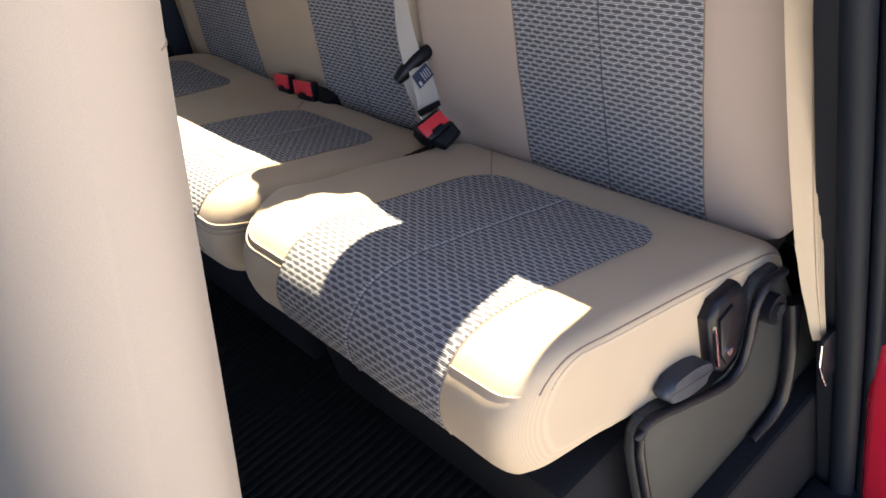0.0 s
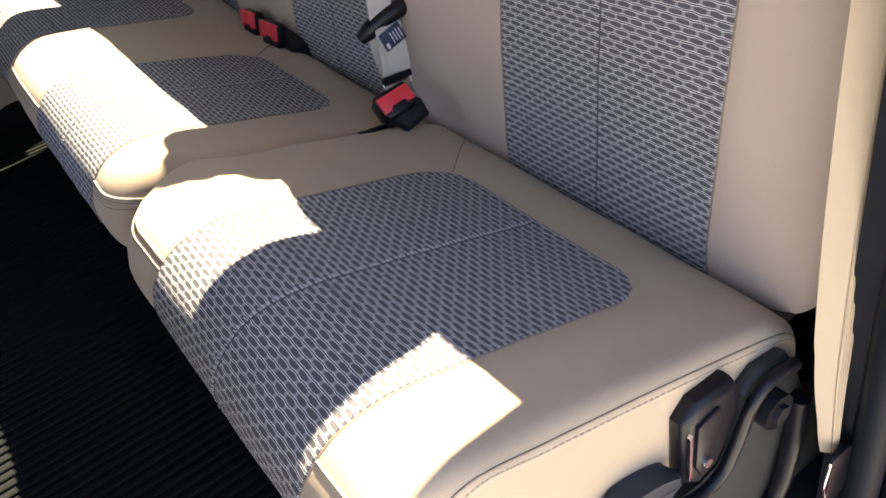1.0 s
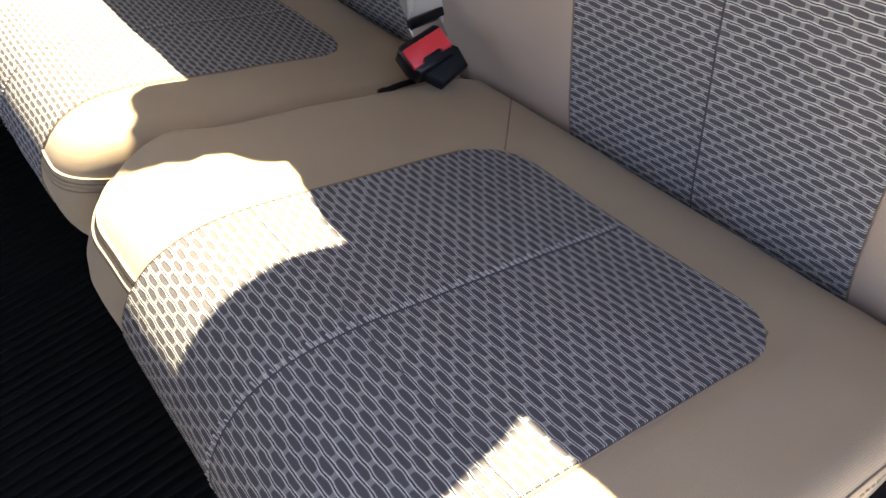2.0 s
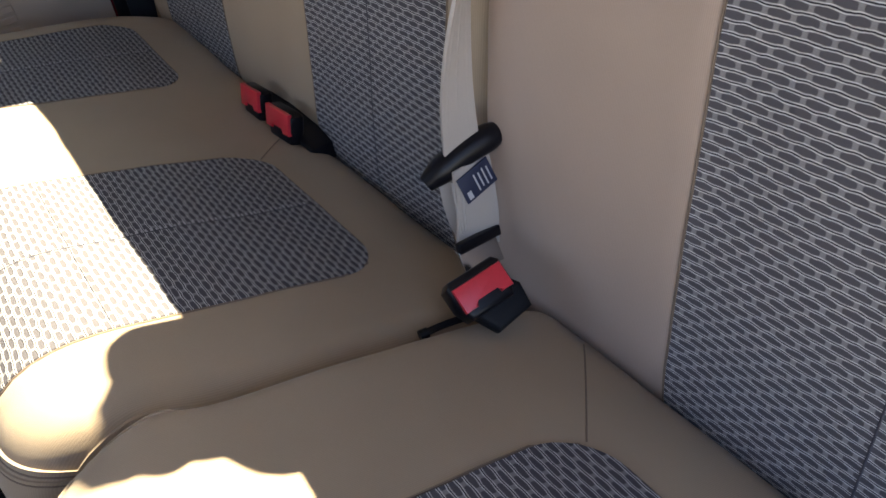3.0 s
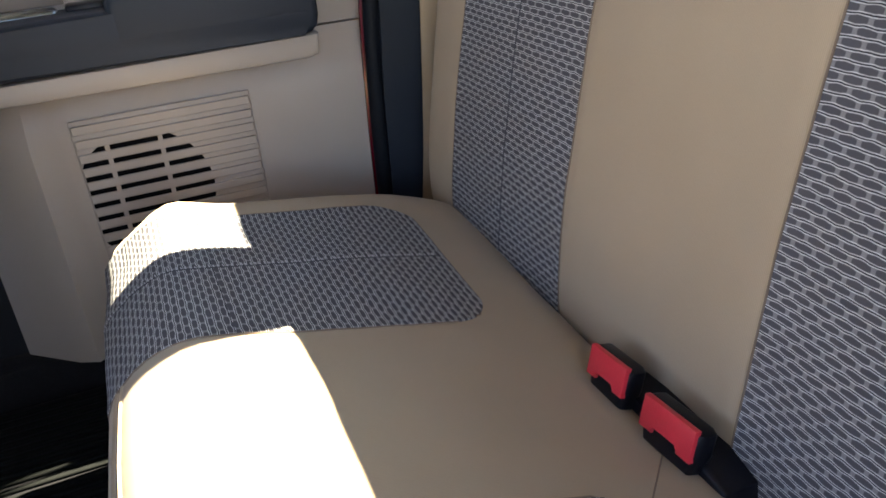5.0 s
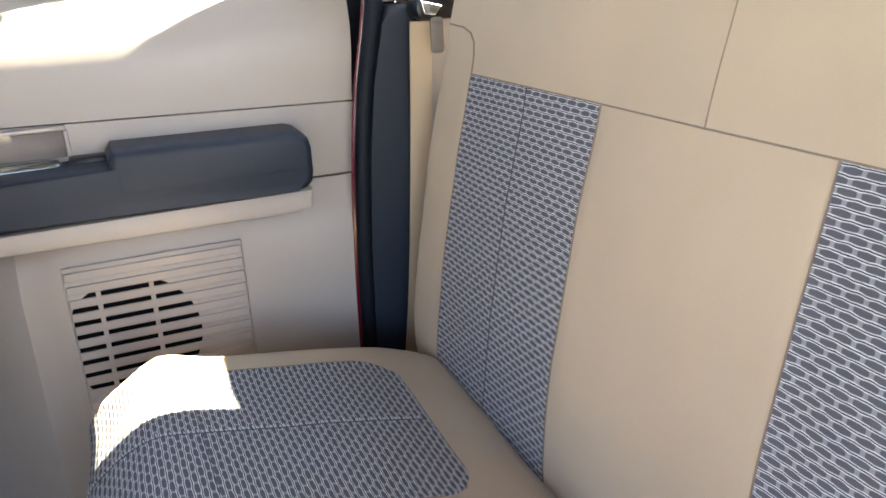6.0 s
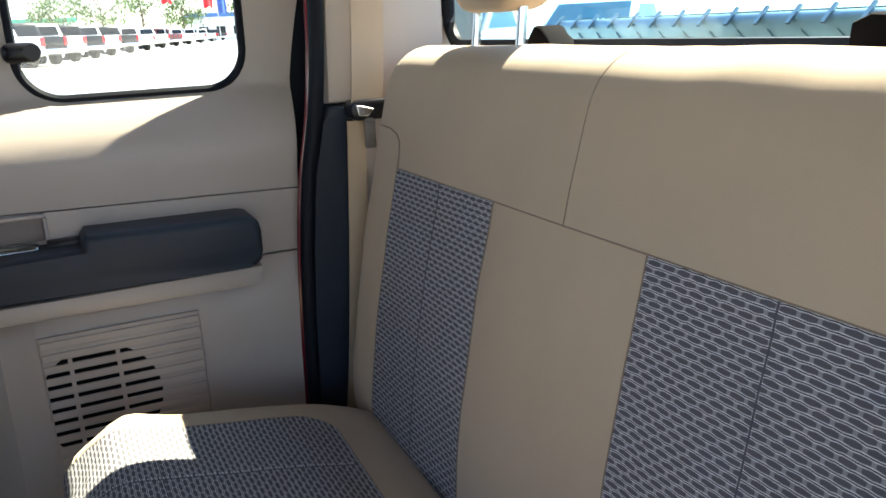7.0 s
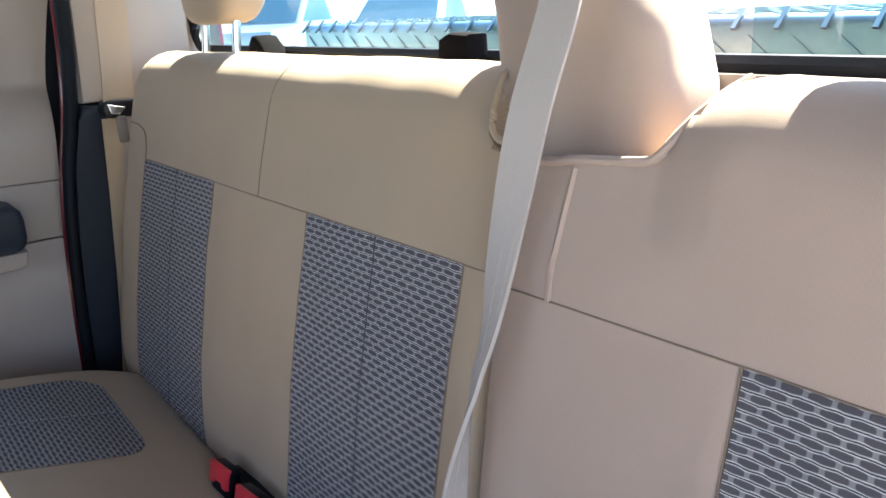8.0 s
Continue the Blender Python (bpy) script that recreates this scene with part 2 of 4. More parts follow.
def prism(outline, axis, lo, hi, bevel=0.0, seg=2, bm=None):
    """A flat outline, drawn in the two other axes in order, given depth from lo to hi along axis."""
    bm = bm or bmesh.new()
    def at(p, d):
        return {"x": (d, p[0], p[1]), "y": (p[0], d, p[1]), "z": (p[0], p[1], d)}[axis]
    a = [bm.verts.new(at(p, lo)) for p in outline]
    b = [bm.verts.new(at(p, hi)) for p in outline]
    caps = [bm.faces.new(a), bm.faces.new(list(reversed(b)))]
    k = len(a)
    for i in range(k):
        bm.faces.new((a[i], b[i], b[(i + 1) % k], a[(i + 1) % k]))
    if bevel:
        bmesh.ops.bevel(bm, geom=[e for f in caps for e in f.edges], offset=bevel, segments=seg, affect="EDGES", profile=0.5)
    return bm


def rounded(x0, x1, z0, z1, r, k=5):
    out = []
    for cx, cz, a0 in ((x1 - r, z1 - r, 0), (x0 + r, z1 - r, 90), (x0 + r, z0 + r, 180), (x1 - r, z0 + r, 270)):
        for i in range(k + 1):
            a = radians(a0 + 90 * i / k)
            out.append((cx + r * math.cos(a), cz + r * math.sin(a)))
    return out


class Pad:
    """An upholstered block: a closed outline in x and z, carried along y with rounded ends."""
    def __init__(self, outline, y0, y1, r, relief=None, cap=None, corner=(0.0, 0.0), foot=0.0):
        self.line = [Vector((p.x, 0, p.z)) for p in spline([(a, 0, b) for a, b in outline], 0.012, True)]
        self.foot = foot
        self.corner, self.front = corner, min(p.x for p in self.line)
        self.y0, self.y1, self.r, self.relief, self.cap = y0, y1, r, relief, cap
        k = len(self.line)
        self.mid = sum(self.line, Vector()) / k
        self.nrm = []
        for i in range(k):
            d = self.line[(i + 1) % k] - self.line[i - 1]
            nn = Vector((d.z, 0, -d.x)).normalized()
            self.nrm.append(nn)
        area = sum(self.line[i].x * self.line[(i + 1) % k].z - self.line[(i + 1) % k].x * self.line[i].z for i in range(k))
        if area < 0:
            self.nrm = [-a for a in self.nrm]
        self.arc = [0.0]
        for a, b in zip(self.line, self.line[1:]):
            self.arc.append(self.arc[-1] + (b - a).length)

    def at(self, s, y, lift=0.0):
        """The point of the cover at arc length s and breadth y, lifted off it."""
        s = max(0.0, min(s, self.arc[-1] - 1e-6))
        i = max(j for j in range(len(self.arc)) if self.arc[j] <= s)
        i = min(i, len(self.arc) - 2)
        f = (s - self.arc[i]) / (self.arc[i + 1] - self.arc[i])
        p = self.line[i].lerp(self.line[i + 1], f)
        nn = self.nrm[i].lerp(self.nrm[i + 1], f)
        return self.place(p, nn, s, y, lift)

    def place(self, p, nn, s, y, lift=0.0):
        d = max(0.0, self.r - min(y - self.y0, self.y1 - y))
        inset = self.r - math.sqrt(max(0.0, self.r ** 2 - d ** 2))
        off = lift - inset + (self.relief(s, y) if self.relief else 0.0)
        q = p + nn * off
        z = q.z
        if self.cap:
            c = self.cap(y)
            z = min(z, c + lift - 0.35 * max(0.0, q.x - 0.805) * max(0.0, min(1.0, (1.70 - c) / 0.03)))
        # lower corner rounded at the near end
        if self.foot and y - self.y0 < 0.06:
            z = max(z, self.foot + 0.06 - math.sqrt(max(0.0, 0.0036 - (0.06 - (y - self.y0)) ** 2)))
        # corners rounded in plan at the front
        x = q.x
        for r, d in ((self.corner[0], y - self.y0), (self.corner[1], self.y1 - y)):
            if r and d < r:
                back = r - math.sqrt(max(0.0, r * r - (r - d) ** 2))
                w = max(0.0, min(1.0, (self.front + 0.16 - p.x) / 0.13))
                x += back * w * w * (3 - 2 * w)
        return Vector((x, y, z))

    def mesh(self, step=0.012):
        bm = bmesh.new()
        ys = [self.y0 + self.r * (1 - math.cos(radians(a))) for a in (3, 9, 16, 24, 33, 43, 54, 66, 78)]
        m = max(2, int((self.y1 - self.y0 - 2 * self.r) / step))
        ys += [self.y0 + self.r + (self.y1 - self.y0 - 2 * self.r) * i / m for i in range(m + 1)]
        ys += [self.y1 - self.r * (1 - math.cos(radians(a))) for a in (78, 66, 54, 43, 33, 24, 16, 9, 3)]
        rings = [[bm.verts.new(self.place(p, nn, s, y)) for p, nn, s in zip(self.line, self.nrm, self.arc)] for y in ys]
        k = len(self.line)
        for a, b in zip(rings, rings[1:]):
            for i in range(k):
                bm.faces.new((a[i], a[(i + 1) % k], b[(i + 1) % k], b[i]))
        bm.faces.new(rings[0]); bm.faces.new(rings[-1])
        return bm

    def find(self, x=None, z=None, lo=0.0, hi=9.0):
        """The arc length, between lo and hi, at which the outline comes nearest to x or z."""
        best = min((i for i in range(len(self.line)) if lo <= self.arc[i] <= hi),
                   key=lambda i: abs(self.line[i].x - x) if x is not None else abs(self.line[i].z - z))
        return self.arc[best]

    def patch(self, s0, s1, ya, yb, lift=0.0016, step=0.009):
        """A cover panel let into the pad between two arc lengths; ya and yb give its sides at each s."""
        bm = bmesh.new()
        uvl = bm.loops.layers.uv.new("UVMap")
        ns = max(2, int(abs(s1 - s0) / step)) + 6
        fine = [0.0, 0.0006, 0.002, 0.0045, 0.008, 0.013]
        rows = []
        for i in range(ns + 1):
            s = s0 + (fine[i] if i < 6 else 0.020 + (s1 - s0 - 0.020) * (i - 6) / (ns - 6))
            a, b = ya(s), yb(s)
            k = 30
            row = []
            for j in range(k + 1):
                y = a + (b - a) * (0.006 if j == 1 else 0.994 if j == k - 1 else j / k)
                e = 0.0 if 0 < j < k and 0 < i < ns else -0.003
                row.append((bm.verts.new(self.at(s, y, lift + e)), (y, s)))
            rows.append(row)
        for r0, r1 in zip(rows, rows[1:]):
            for j in range(len(r0) - 1):
                q = (r0[j], r0[j + 1], r1[j + 1], r1[j])
                f = bm.faces.new([w[0] for w in q])
                for lp, w in zip(f.loops, q):
                    lp[uvl].uv = w[1]
        return bm

    def seam(self, points, r=0.0016, lift=0.0004, step=0.012):
        """A sewn line over the cover through points of arc length and breadth."""
        path = []
        for (s0, y0), (s1, y1) in zip(points, points[1:]):
            k = max(1, int(math.hypot(s1 - s0, y1 - y0) / step))
            path += [self.at(s0 + (s1 - s0) * i / k, y0 + (y1 - y0) * i / k, lift) for i in range(k)]
        path.append(self.at(*points[-1], lift))
        return tube(path, r, 5)

    def stitches(self, points, r=0.0009, lift=0.0012, pitch=0.0065):
        """A row of single stitches over the cover, in one mesh."""
        bm = bmesh.new()
        for (s0, y0), (s1, y1) in zip(points, points[1:]):
            k = max(1, int(math.hypot(s1 - s0, y1 - y0) / pitch))
            for i in range(k):
                a, b = i / k, (i + 0.6) / k
                tube([self.at(s0 + (s1 - s0) * a, y0 + (y1 - y0) * a, lift), self.at(s0 + (s1 - s0) * b, y0 + (y1 - y0) * b, lift)], r, 4, bm)
        return bm

# ---- rear seat ----
CUSHION = [(0.729, 1.142), (0.711, 1.184), (0.64, 1.2135), (0.55, 1.244), (0.46, 1.2725), (0.405, 1.288), (0.37, 1.2925), (0.338, 1.287),
           (0.313, 1.268), (0.300, 1.242), (0.302, 1.205), (0.322, 1.184), (0.40, 1.162), (0.50, 1.130), (0.62, 1.098), (0.72, 1.082)]
BACK = [(0.736, 1.12), (0.725, 1.165), (0.722, 1.205), (0.727, 1.26), (0.740, 1.345), (0.760, 1.45), (0.783, 1.546), (0.800, 1.615),
        (0.815, 1.665), (0.832, 1.688), (0.855, 1.702), (0.885, 1.706), (0.912, 1.698), (0.926, 1.675), (0.925, 1.55), (0.87, 1.30), (0.81, 1.12)]


def notch(y):
    """Height of the dip in the backrest round the middle headrest."""
    d, k, e = (0.914 - y, 2.8, 0.004) if y < 1.0 else (y - 1.086, 4.0, 0.004)
    return 1.649 + 0.08 * max(0.0, 1.07 - max(y, 0.92)) + k * (math.sqrt(d * d + e * e) + d - e) / 2


def swell(bands, depth, lo, hi):
    """Soft bolsters: the cover lies lower inside the bands of y, between the arc lengths lo and hi."""
    def relief(s, y):
        e = max(0.0, min(1.0, (s - lo) / 0.05, (hi - s) / 0.05))
        d = 0.0
        for a, b in bands:
            t = max(0.0, min(1.0, (y - a) / 0.03 + 0.5, (b - y) / 0.03 + 0.5))
            d = max(d, t * t * (3 - 2 * t))
        ripple = 0.0022 * noise.noise(Vector((s * 8, y * 8, 3.1))) + 0.0009 * noise.noise(Vector((s * 26, y * 20, 1.7)))
        return -depth * d * e + ripple
    return relief


def rounded_sides(y0, y1, s_end, r):
    """The two sides of a cover panel whose end at s_end has corners of radius r."""
    def cut(s):
        d = max(0.0, r - abs(s - s_end))
        return r - math.sqrt(max(0.0, r * r - d * d))
    return (lambda s: y0 + cut(s)), (lambda s: y1 - cut(s))


def rear_seat(y0, y1, cushion_panels, back_panels, back_y0, back_y1, label, seams, drop=0.0, rise=0.0, set_back=0.0, lean=0.0, corner=(0.0, 0.0), back_cloth=TAN, foot=0.0):
    seat = thing("rear_seat", (0.5, (y0 + y1) / 2, 0.975), label, "car seat", "rear bench seats")
    edge = 0.020 if y0 < 0.6 else 0.028
    soft = swell(cushion_panels, 0.003, 0.1, 0.5)
    pad = Pad([(a + set_back * max(0.0, min(1.0, (0.45 - a) / 0.12)), b - drop) for a, b in CUSHION], y0, y1, edge,
              lambda s, y: soft(s, y) + (rise + 2 * rise * max(0.0, min(1.0, (0.36 - s) / 0.2))) * max(0.0, min(1.0, (y - 1.40) / 0.45))
              - 2 * rise * (max(0.0, min(1.0, (s - 0.40) / 0.06)) + 1.05 * max(0.0, min(1.0, (s - 0.12) / 0.20, (0.49 - s) / 0.06))) * max(0.0, min(1.0, (y - 1.40) / 0.40)), None, corner)
    part("cushion", pad.mesh(0.006), TAN, seat)
    s_rear, s_front = pad.find(x=0.645, hi=0.3), pad.find(z=1.208, lo=0.4, hi=0.62)
    for a, b in cushion_panels:
        ya, yb = rounded_sides(a, b, s_rear, 0.045)
        part("seat_panel", pad.patch(s_rear, s_front, ya, yb), CLOTH, seat, "grey woven panel with dark dashes")
        part("panel_seam", pad.seam([(s_rear + 0.006, (a + b) / 2), (s_front, (a + b) / 2)], 0.0009, 0.0013), GREY_SEAM, seat)
        edge = [(s_front, a), (s_rear + 0.045, a), (s_rear + 0.013, a + 0.013), (s_rear, a + 0.045), (s_rear, b - 0.045), (s_rear + 0.013, b - 0.013), (s_rear + 0.045, b), (s_front, b)]
        part("panel_seam", pad.seam(edge, 0.0009, 0.0006), SEAM, seat)
        # short pale stitches that pull at the middle seam, and a seam from the panel back to the crease
        mid = (a + b) / 2
        bm = bmesh.new()
        k = int((s_front - s_rear) / 0.0045)
        for i in range(k):
            t = s_rear + 0.012 + (s_front - s_rear - 0.02) * i / k
            tube([pad.at(t, mid + 0.0012, 0.0014), pad.at(t + 0.0008, mid + 0.0050 + 0.0016 * math.sin(i * 2.7), 0.0021)], 0.0007, 4, bm)
        part("stitching", bm, THREAD, seat)
        if b + 0.08 < y1:
            part("panel_seam", pad.seam([(pad.find(x=0.707, hi=0.3), b + 0.073), (s_rear + 0.006, b - 0.014)], 0.0007, 0.0002), SEAM, seat)
        s_cross = pad.find(x=0.415, lo=0.1, hi=0.5)
        part("panel_seam", pad.seam([(s_cross, a + 0.003), (s_cross, b - 0.003)], 0.0006, 0.0014), GREY_SEAM, seat)
    # sewn edge round the top of the cushion
    s_top = pad.find(x=0.72, hi=0.2)
    s_nose = pad.find(x=0.325, lo=0.3, hi=pad.find(z=1.242, lo=0.35, hi=0.6))
    if y0 < 0.6:
        part("piping", pad.seam([(s_top, y0 + 0.0040), (s_nose, y0 + 0.0040)], 0.0011, -0.0004), SEAM, seat)
        part("stitching", pad.stitches([(s_top, y0 + 0.0012), (s_nose, y0 + 0.0012)], 0.0007, 0.0004, 0.0062), TAN, seat)
    # doubled piping along the nose of the plain cloth, turned back round the corners
    runs = sorted([y0 + 0.010, *[v for ab in cushion_panels for v in ab], y1 - 0.010])
    for a, b in zip(runs[::2], runs[1::2]):
        twin = ((0.0, 0.0019, TAN), (0.0044, 0.0009, SEAM), (0.0088, 0.0019, TAN), (0.0118, 0.0008, SEAM))
        for down, r, m in (((0.0, 0.0013, TAN),) if a < 0.5 else twin):
            k = max(6, int((b - a) / 0.006))
            line = [(s_nose + down, a + (b - a) * i / k) for i in range(k + 1)]
            if b > y1 - 0.02:
                line += [(s_nose + down - 0.02 * i, y1 - 0.010 + 0.0012 * i) for i in range(1, 6)]
            if a < y0 + 0.02 and y0 > 0.6:
                line = [(s_nose + down - 0.02 * i, y0 + 0.010 - 0.0012 * i) for i in range(5, 0, -1)] + line
            part("piping", pad.seam(line, r, -0.0004, 0.006), m, seat)
    part("underside_tray", boxed(0.36, 0.72, y0 + 0.03, y1 - 0.03, 0.9755, 1.09, 0.01, 2), CARPET, seat)

    soft_back = swell(back_panels, 0.004, 0.06, 0.46)
    shape = (lambda s, y: soft_back(s, y) - 0.010 * max(0.0, min(1.0, (y - 0.865) / 0.05)) * max(0.0, min(1.0, (s - 0.46) / 0.07))) if lean else (lambda s, y: soft_back(s, y) - 0.013 * max(0.0, min(1.0, (1.20 - y) / 0.11)) ** 2 * max(0.0, min(1.0, (s - 0.55) / 0.05)))
    back = Pad([(a - lean * max(0.0, min(1.0, (b - 1.25) / 0.25)) - 0.7 * lean * max(0.0, min(1.0, (b - 1.55) / 0.12)), b) for a, b in BACK], back_y0, back_y1, 0.026, shape, notch, foot=foot)
    part("backrest", back.mesh(0.006), back_cloth, seat)
    b0, b1 = back.find(z=1.138, lo=0.0, hi=0.12), back.find(z=1.5435, lo=0.2, hi=0.6)
    for a, b in back_panels:
        part("back_panel", back.patch(b0, b1 + 0.0042, lambda s: a, lambda s: b), CLOTH, seat, "grey woven panel with dark dashes")
        part("panel_seam", back.seam([(b0, (a + b) / 2), (b1, (a + b) / 2)], 0.0010, 0.0013), GREY_SEAM, seat)
        part("panel_seam", back.seam([(b0, a), (b1, a)], 0.0009, 0.0006), SEAM, seat)
        part("panel_seam", back.seam([(b0, b), (b1, b)], 0.0009, 0.0006), SEAM, seat)
    far = back_panels[-1][1] if back_y1 > 1.5 else back_y1 - 0.004
    part("cross_seam", back.seam([(b1 + 0.001, back_y0 + 0.004), (b1 + 0.001, far)], 0.0008, 0.0003), SEAM, seat)
    if back_y1 > 1.5:
        # seam of the side bolster, rounding off above the panel
        bow = [(b1, far), (b1 + 0.022, far + 0.001), (b1 + 0.036, far + 0.006), (b1 + 0.046, far + 0.018), (b1 + 0.052, far + 0.040), (b1 + 0.054, far + 0.080), (b1 + 0.054, back_y1 - 0.004)]
        part("side_seam", back.seam(bow, 0.0012, 0.0002, 0.006), SEAM, seat)
    for y in seams:
        part("cross_seam", back.seam([(b1, y), (back.find(z=1.640 if y < 1.1 else 1.704, lo=0.3, hi=0.62), y)], 0.0032 if y < 1.1 else 0.0008, -0.001 if y < 1.1 else 0.0), ROSE if y < 1.1 else SEAM, seat)
    return seat, pad, back


SEAT_A, PAD_A, BACK_A = rear_seat(0.445, 0.972, [(0.536, 0.832)], [(0.548, 0.832)], 0.432, 1.050,
                                  "narrow tan cloth rear seat with grey woven panel, on dark base", [0.987], lean=0.012, corner=(0.036, 0.080), back_cloth=ROSE, foot=1.168)
SEAT_B, PAD_B, BACK_B = rear_seat(0.978, 1.906, [(1.078, 1.350), (1.578, 1.846)], [(1.098, 1.362), (1.614, 1.876)], 1.054, 1.975,
                                  "wide tan cloth rear seat with two grey woven panels", [1.480], 0.009, 0.007, 0.008, corner=(0.070, 0.070))


def head_restraint(parent, y, w, z0, z1, x0, x1, posts=0.055, cloth=TAN_SOFT, tilt=0.16):
    """A padded block on two steel posts."""
    bm = bmesh.new()
    k, rows = 36, 16
    cx, cz = (x0 + x1) / 2, (z0 + z1) / 2
    rings = []
    for j in range(rows + 1):
        a = -math.pi / 2 + math.pi * j / rows
        fz = math.copysign(abs(math.sin(a)) ** 0.5, math.sin(a))
        fr = abs(math.cos(a)) ** 0.38 if j not in (0, rows) else 0.02
        ring = []
        for i in range(k):
            b = 2 * math.pi * i / k
            cs, sn = math.cos(b), math.sin(b)
            sx, sy = math.copysign(abs(cs) ** 0.5, cs), math.copysign(abs(sn) ** 0.55, sn)
            z = cz + fz * (z1 - z0) / 2
            ring.append(bm.verts.new((cx + sx * fr * (x1 - x0) / 2 + (z - max(z0, 1.615)) * tilt, y + sy * fr * w / 2 * (0.93 + 0.07 * math.cos(a)), z)))
        rings.append(ring)
    for a, b in zip(rings, rings[1:]):
        for i in range(k):
            bm.faces.new((a[i], a[(i + 1) % k], b[(i + 1) % k], b[i]))
    bm.faces.new(rings[0]); bm.faces.new(rings[-1])
    h = part("headrest", bm, cloth, parent, "padded tan cloth headrest")
    if posts:
        for s in (-posts, posts):
            part("post", tube([(cx - 0.015, y + s, 1.62), (cx, y + s, z0 + 0.03)], 0.0065, 10), STEEL, h, "bright steel post")
    return h


def along(points, v):
    """A value read off a bent line of (place, value) points."""
    for (a, p), (b, q) in zip(points, points[1:]):
        if v <= b:
            return p + (q - p) * max(0.0, (v - a) / (b - a))
    return points[-1][1]


def middle_headrest(parent):
    """The low block in the notch: an upright front face, rounded flanks, the top leaning back and falling to the near side."""
    near = [(1.56, 0.962), (1.69, 0.966), (1.745, 0.982), (1.788, 0.998), (1.842, 1.012), (1.887, 1.036), (1.912, 1.070), (1.922, 1.106)]
    far = [(1.56, 1.135), (1.70, 1.150), (1.75, 1.160), (1.785, 1.166), (1.82, 1.172), (1.862, 1.167), (1.892, 1.152), (1.912, 1.133), (1.922, 1.116)]
    bm = bmesh.new()
    k, rings = 48, []
    for j in range(33):
        z = 1.56 + 0.362 * (j / 32) ** 0.8
        up = max(0.0, z - 1.742)
        front = 0.828 + 0.10 * max(0.0, z - 1.62) + 0.36 * up + 0.035 * (up / 0.18) ** 4
        back = 0.968 - 0.030 * (up / 0.18) ** 4
        y, wide = (along(near, z) + along(far, z)) / 2, (along(far, z) - along(near, z)) / 2
        cx, hx = (front + back) / 2, (back - front) / 2
        ring = []
        for i in range(k):
            b = 2 * math.pi * i / k
            cs, sn = math.cos(b), math.sin(b)
            sx, sy = math.copysign(abs(cs) ** 0.50, cs), math.copysign(abs(sn) ** 0.48, sn)
            skew = 0.015 * (sx - 0.8) * max(0.0, 1 - up / 0.05)
            ring.append(bm.verts.new((cx + sx * hx + 0.002 * noise.noise(Vector((sx * 2, sy * 3, z * 14))), y + sy * wide + skew, z)))
        rings.append(ring)
    for a, b in zip(rings, rings[1:]):
        for i in range(k):
            bm.faces.new((a[i], a[(i + 1) % k], b[(i + 1) % k], b[i]))
    bm.faces.new(rings[0]); bm.faces.new(rings[-1])
    return part("headrest", bm, ROSE_SOFT, parent, "low padded tan cloth headrest")


head_restraint(SEAT_B, 1.768, 0.185, 1.745, 2.03, 0.845, 0.935)
head_restraint(SEAT_A, 0.770, 0.199, 1.796, 2.03, 0.873, 0.958, 0.025, cloth=ROSE_SOFT, tilt=0.06)
middle_headrest(SEAT_A)
# piped edge of the notch: along its floor and up its flanks
pts = []
for i in range(33):
    y = 1.020 + (0.892 - 1.020) * i / 32
    at = 0.42
    while at < 0.64 and BACK_A.at(at, y).z < notch(y) - 0.004:
        at += 0.001
    pts.append(BACK_A.at(at, y, 0.0010))
for _ in range(3):
    pts = [pts[0]] + [(a + b + c) / 3 for a, b, c in zip(pts, pts[1:], pts[2:])] + [pts[-1]]
part("piping", tube(pts, 0.0034, 8), ROSE_SOFT, SEAT_A)
rim = [(0.812, 1.050, 1.650), (0.812, 1.074, 1.650), (0.812, 1.084, 1.653), (0.813, 1.089, 1.662), (0.817, 1.091, 1.675), (0.826, 1.095, 1.690), (0.838, 1.101, 1.699), (0.858, 1.107, 1.706), (0.885, 1.114, 1.709)]
part("piping", tube(spline(rim, 0.004), 0.0034, 8), TAN_SOFT, SEAT_B)

# ---- setting: floor, roof, walls ----
bm = boxed(-1.7, 0.98, 0.30, 2.12, 0.76, 0.82)
box(bm, -0.02, 0.95, 0.402, 2.05, 0.81, 0.975, 0.006)
FLOOR = tagged(part("floor", bm, CARPET, smooth=False), "black vinyl cab floor, ribbed and raised before the bench", "floor", kind="structure")
rib_mesh = None
for i in range(104):
    y = 0.412 + 0.0157 * i
    if rib_mesh is None:
        rib = part("rib", boxed(-0.015, 0.42, -0.0038, 0.0038, 0.974, 0.979, 0.0012, 1), MAT_RIB, FLOOR)
        rib_mesh = rib.data
    else:
        rib = new("rib", rib_mesh)
        rib.parent = FLOOR
    rib.location = (0, y, 0)
# Unseen roof lining, its tone kept low to dim the light on the cushions.
bm = boxed(-1.3, 1.04, 0.28, 2.16, 2.17, 2.22, 0.02)
tagged(part("ceiling", bm, HEADLINER), "unseen cloth headliner under the roof, toned down to dim the cab", "ceiling", kind="structure")

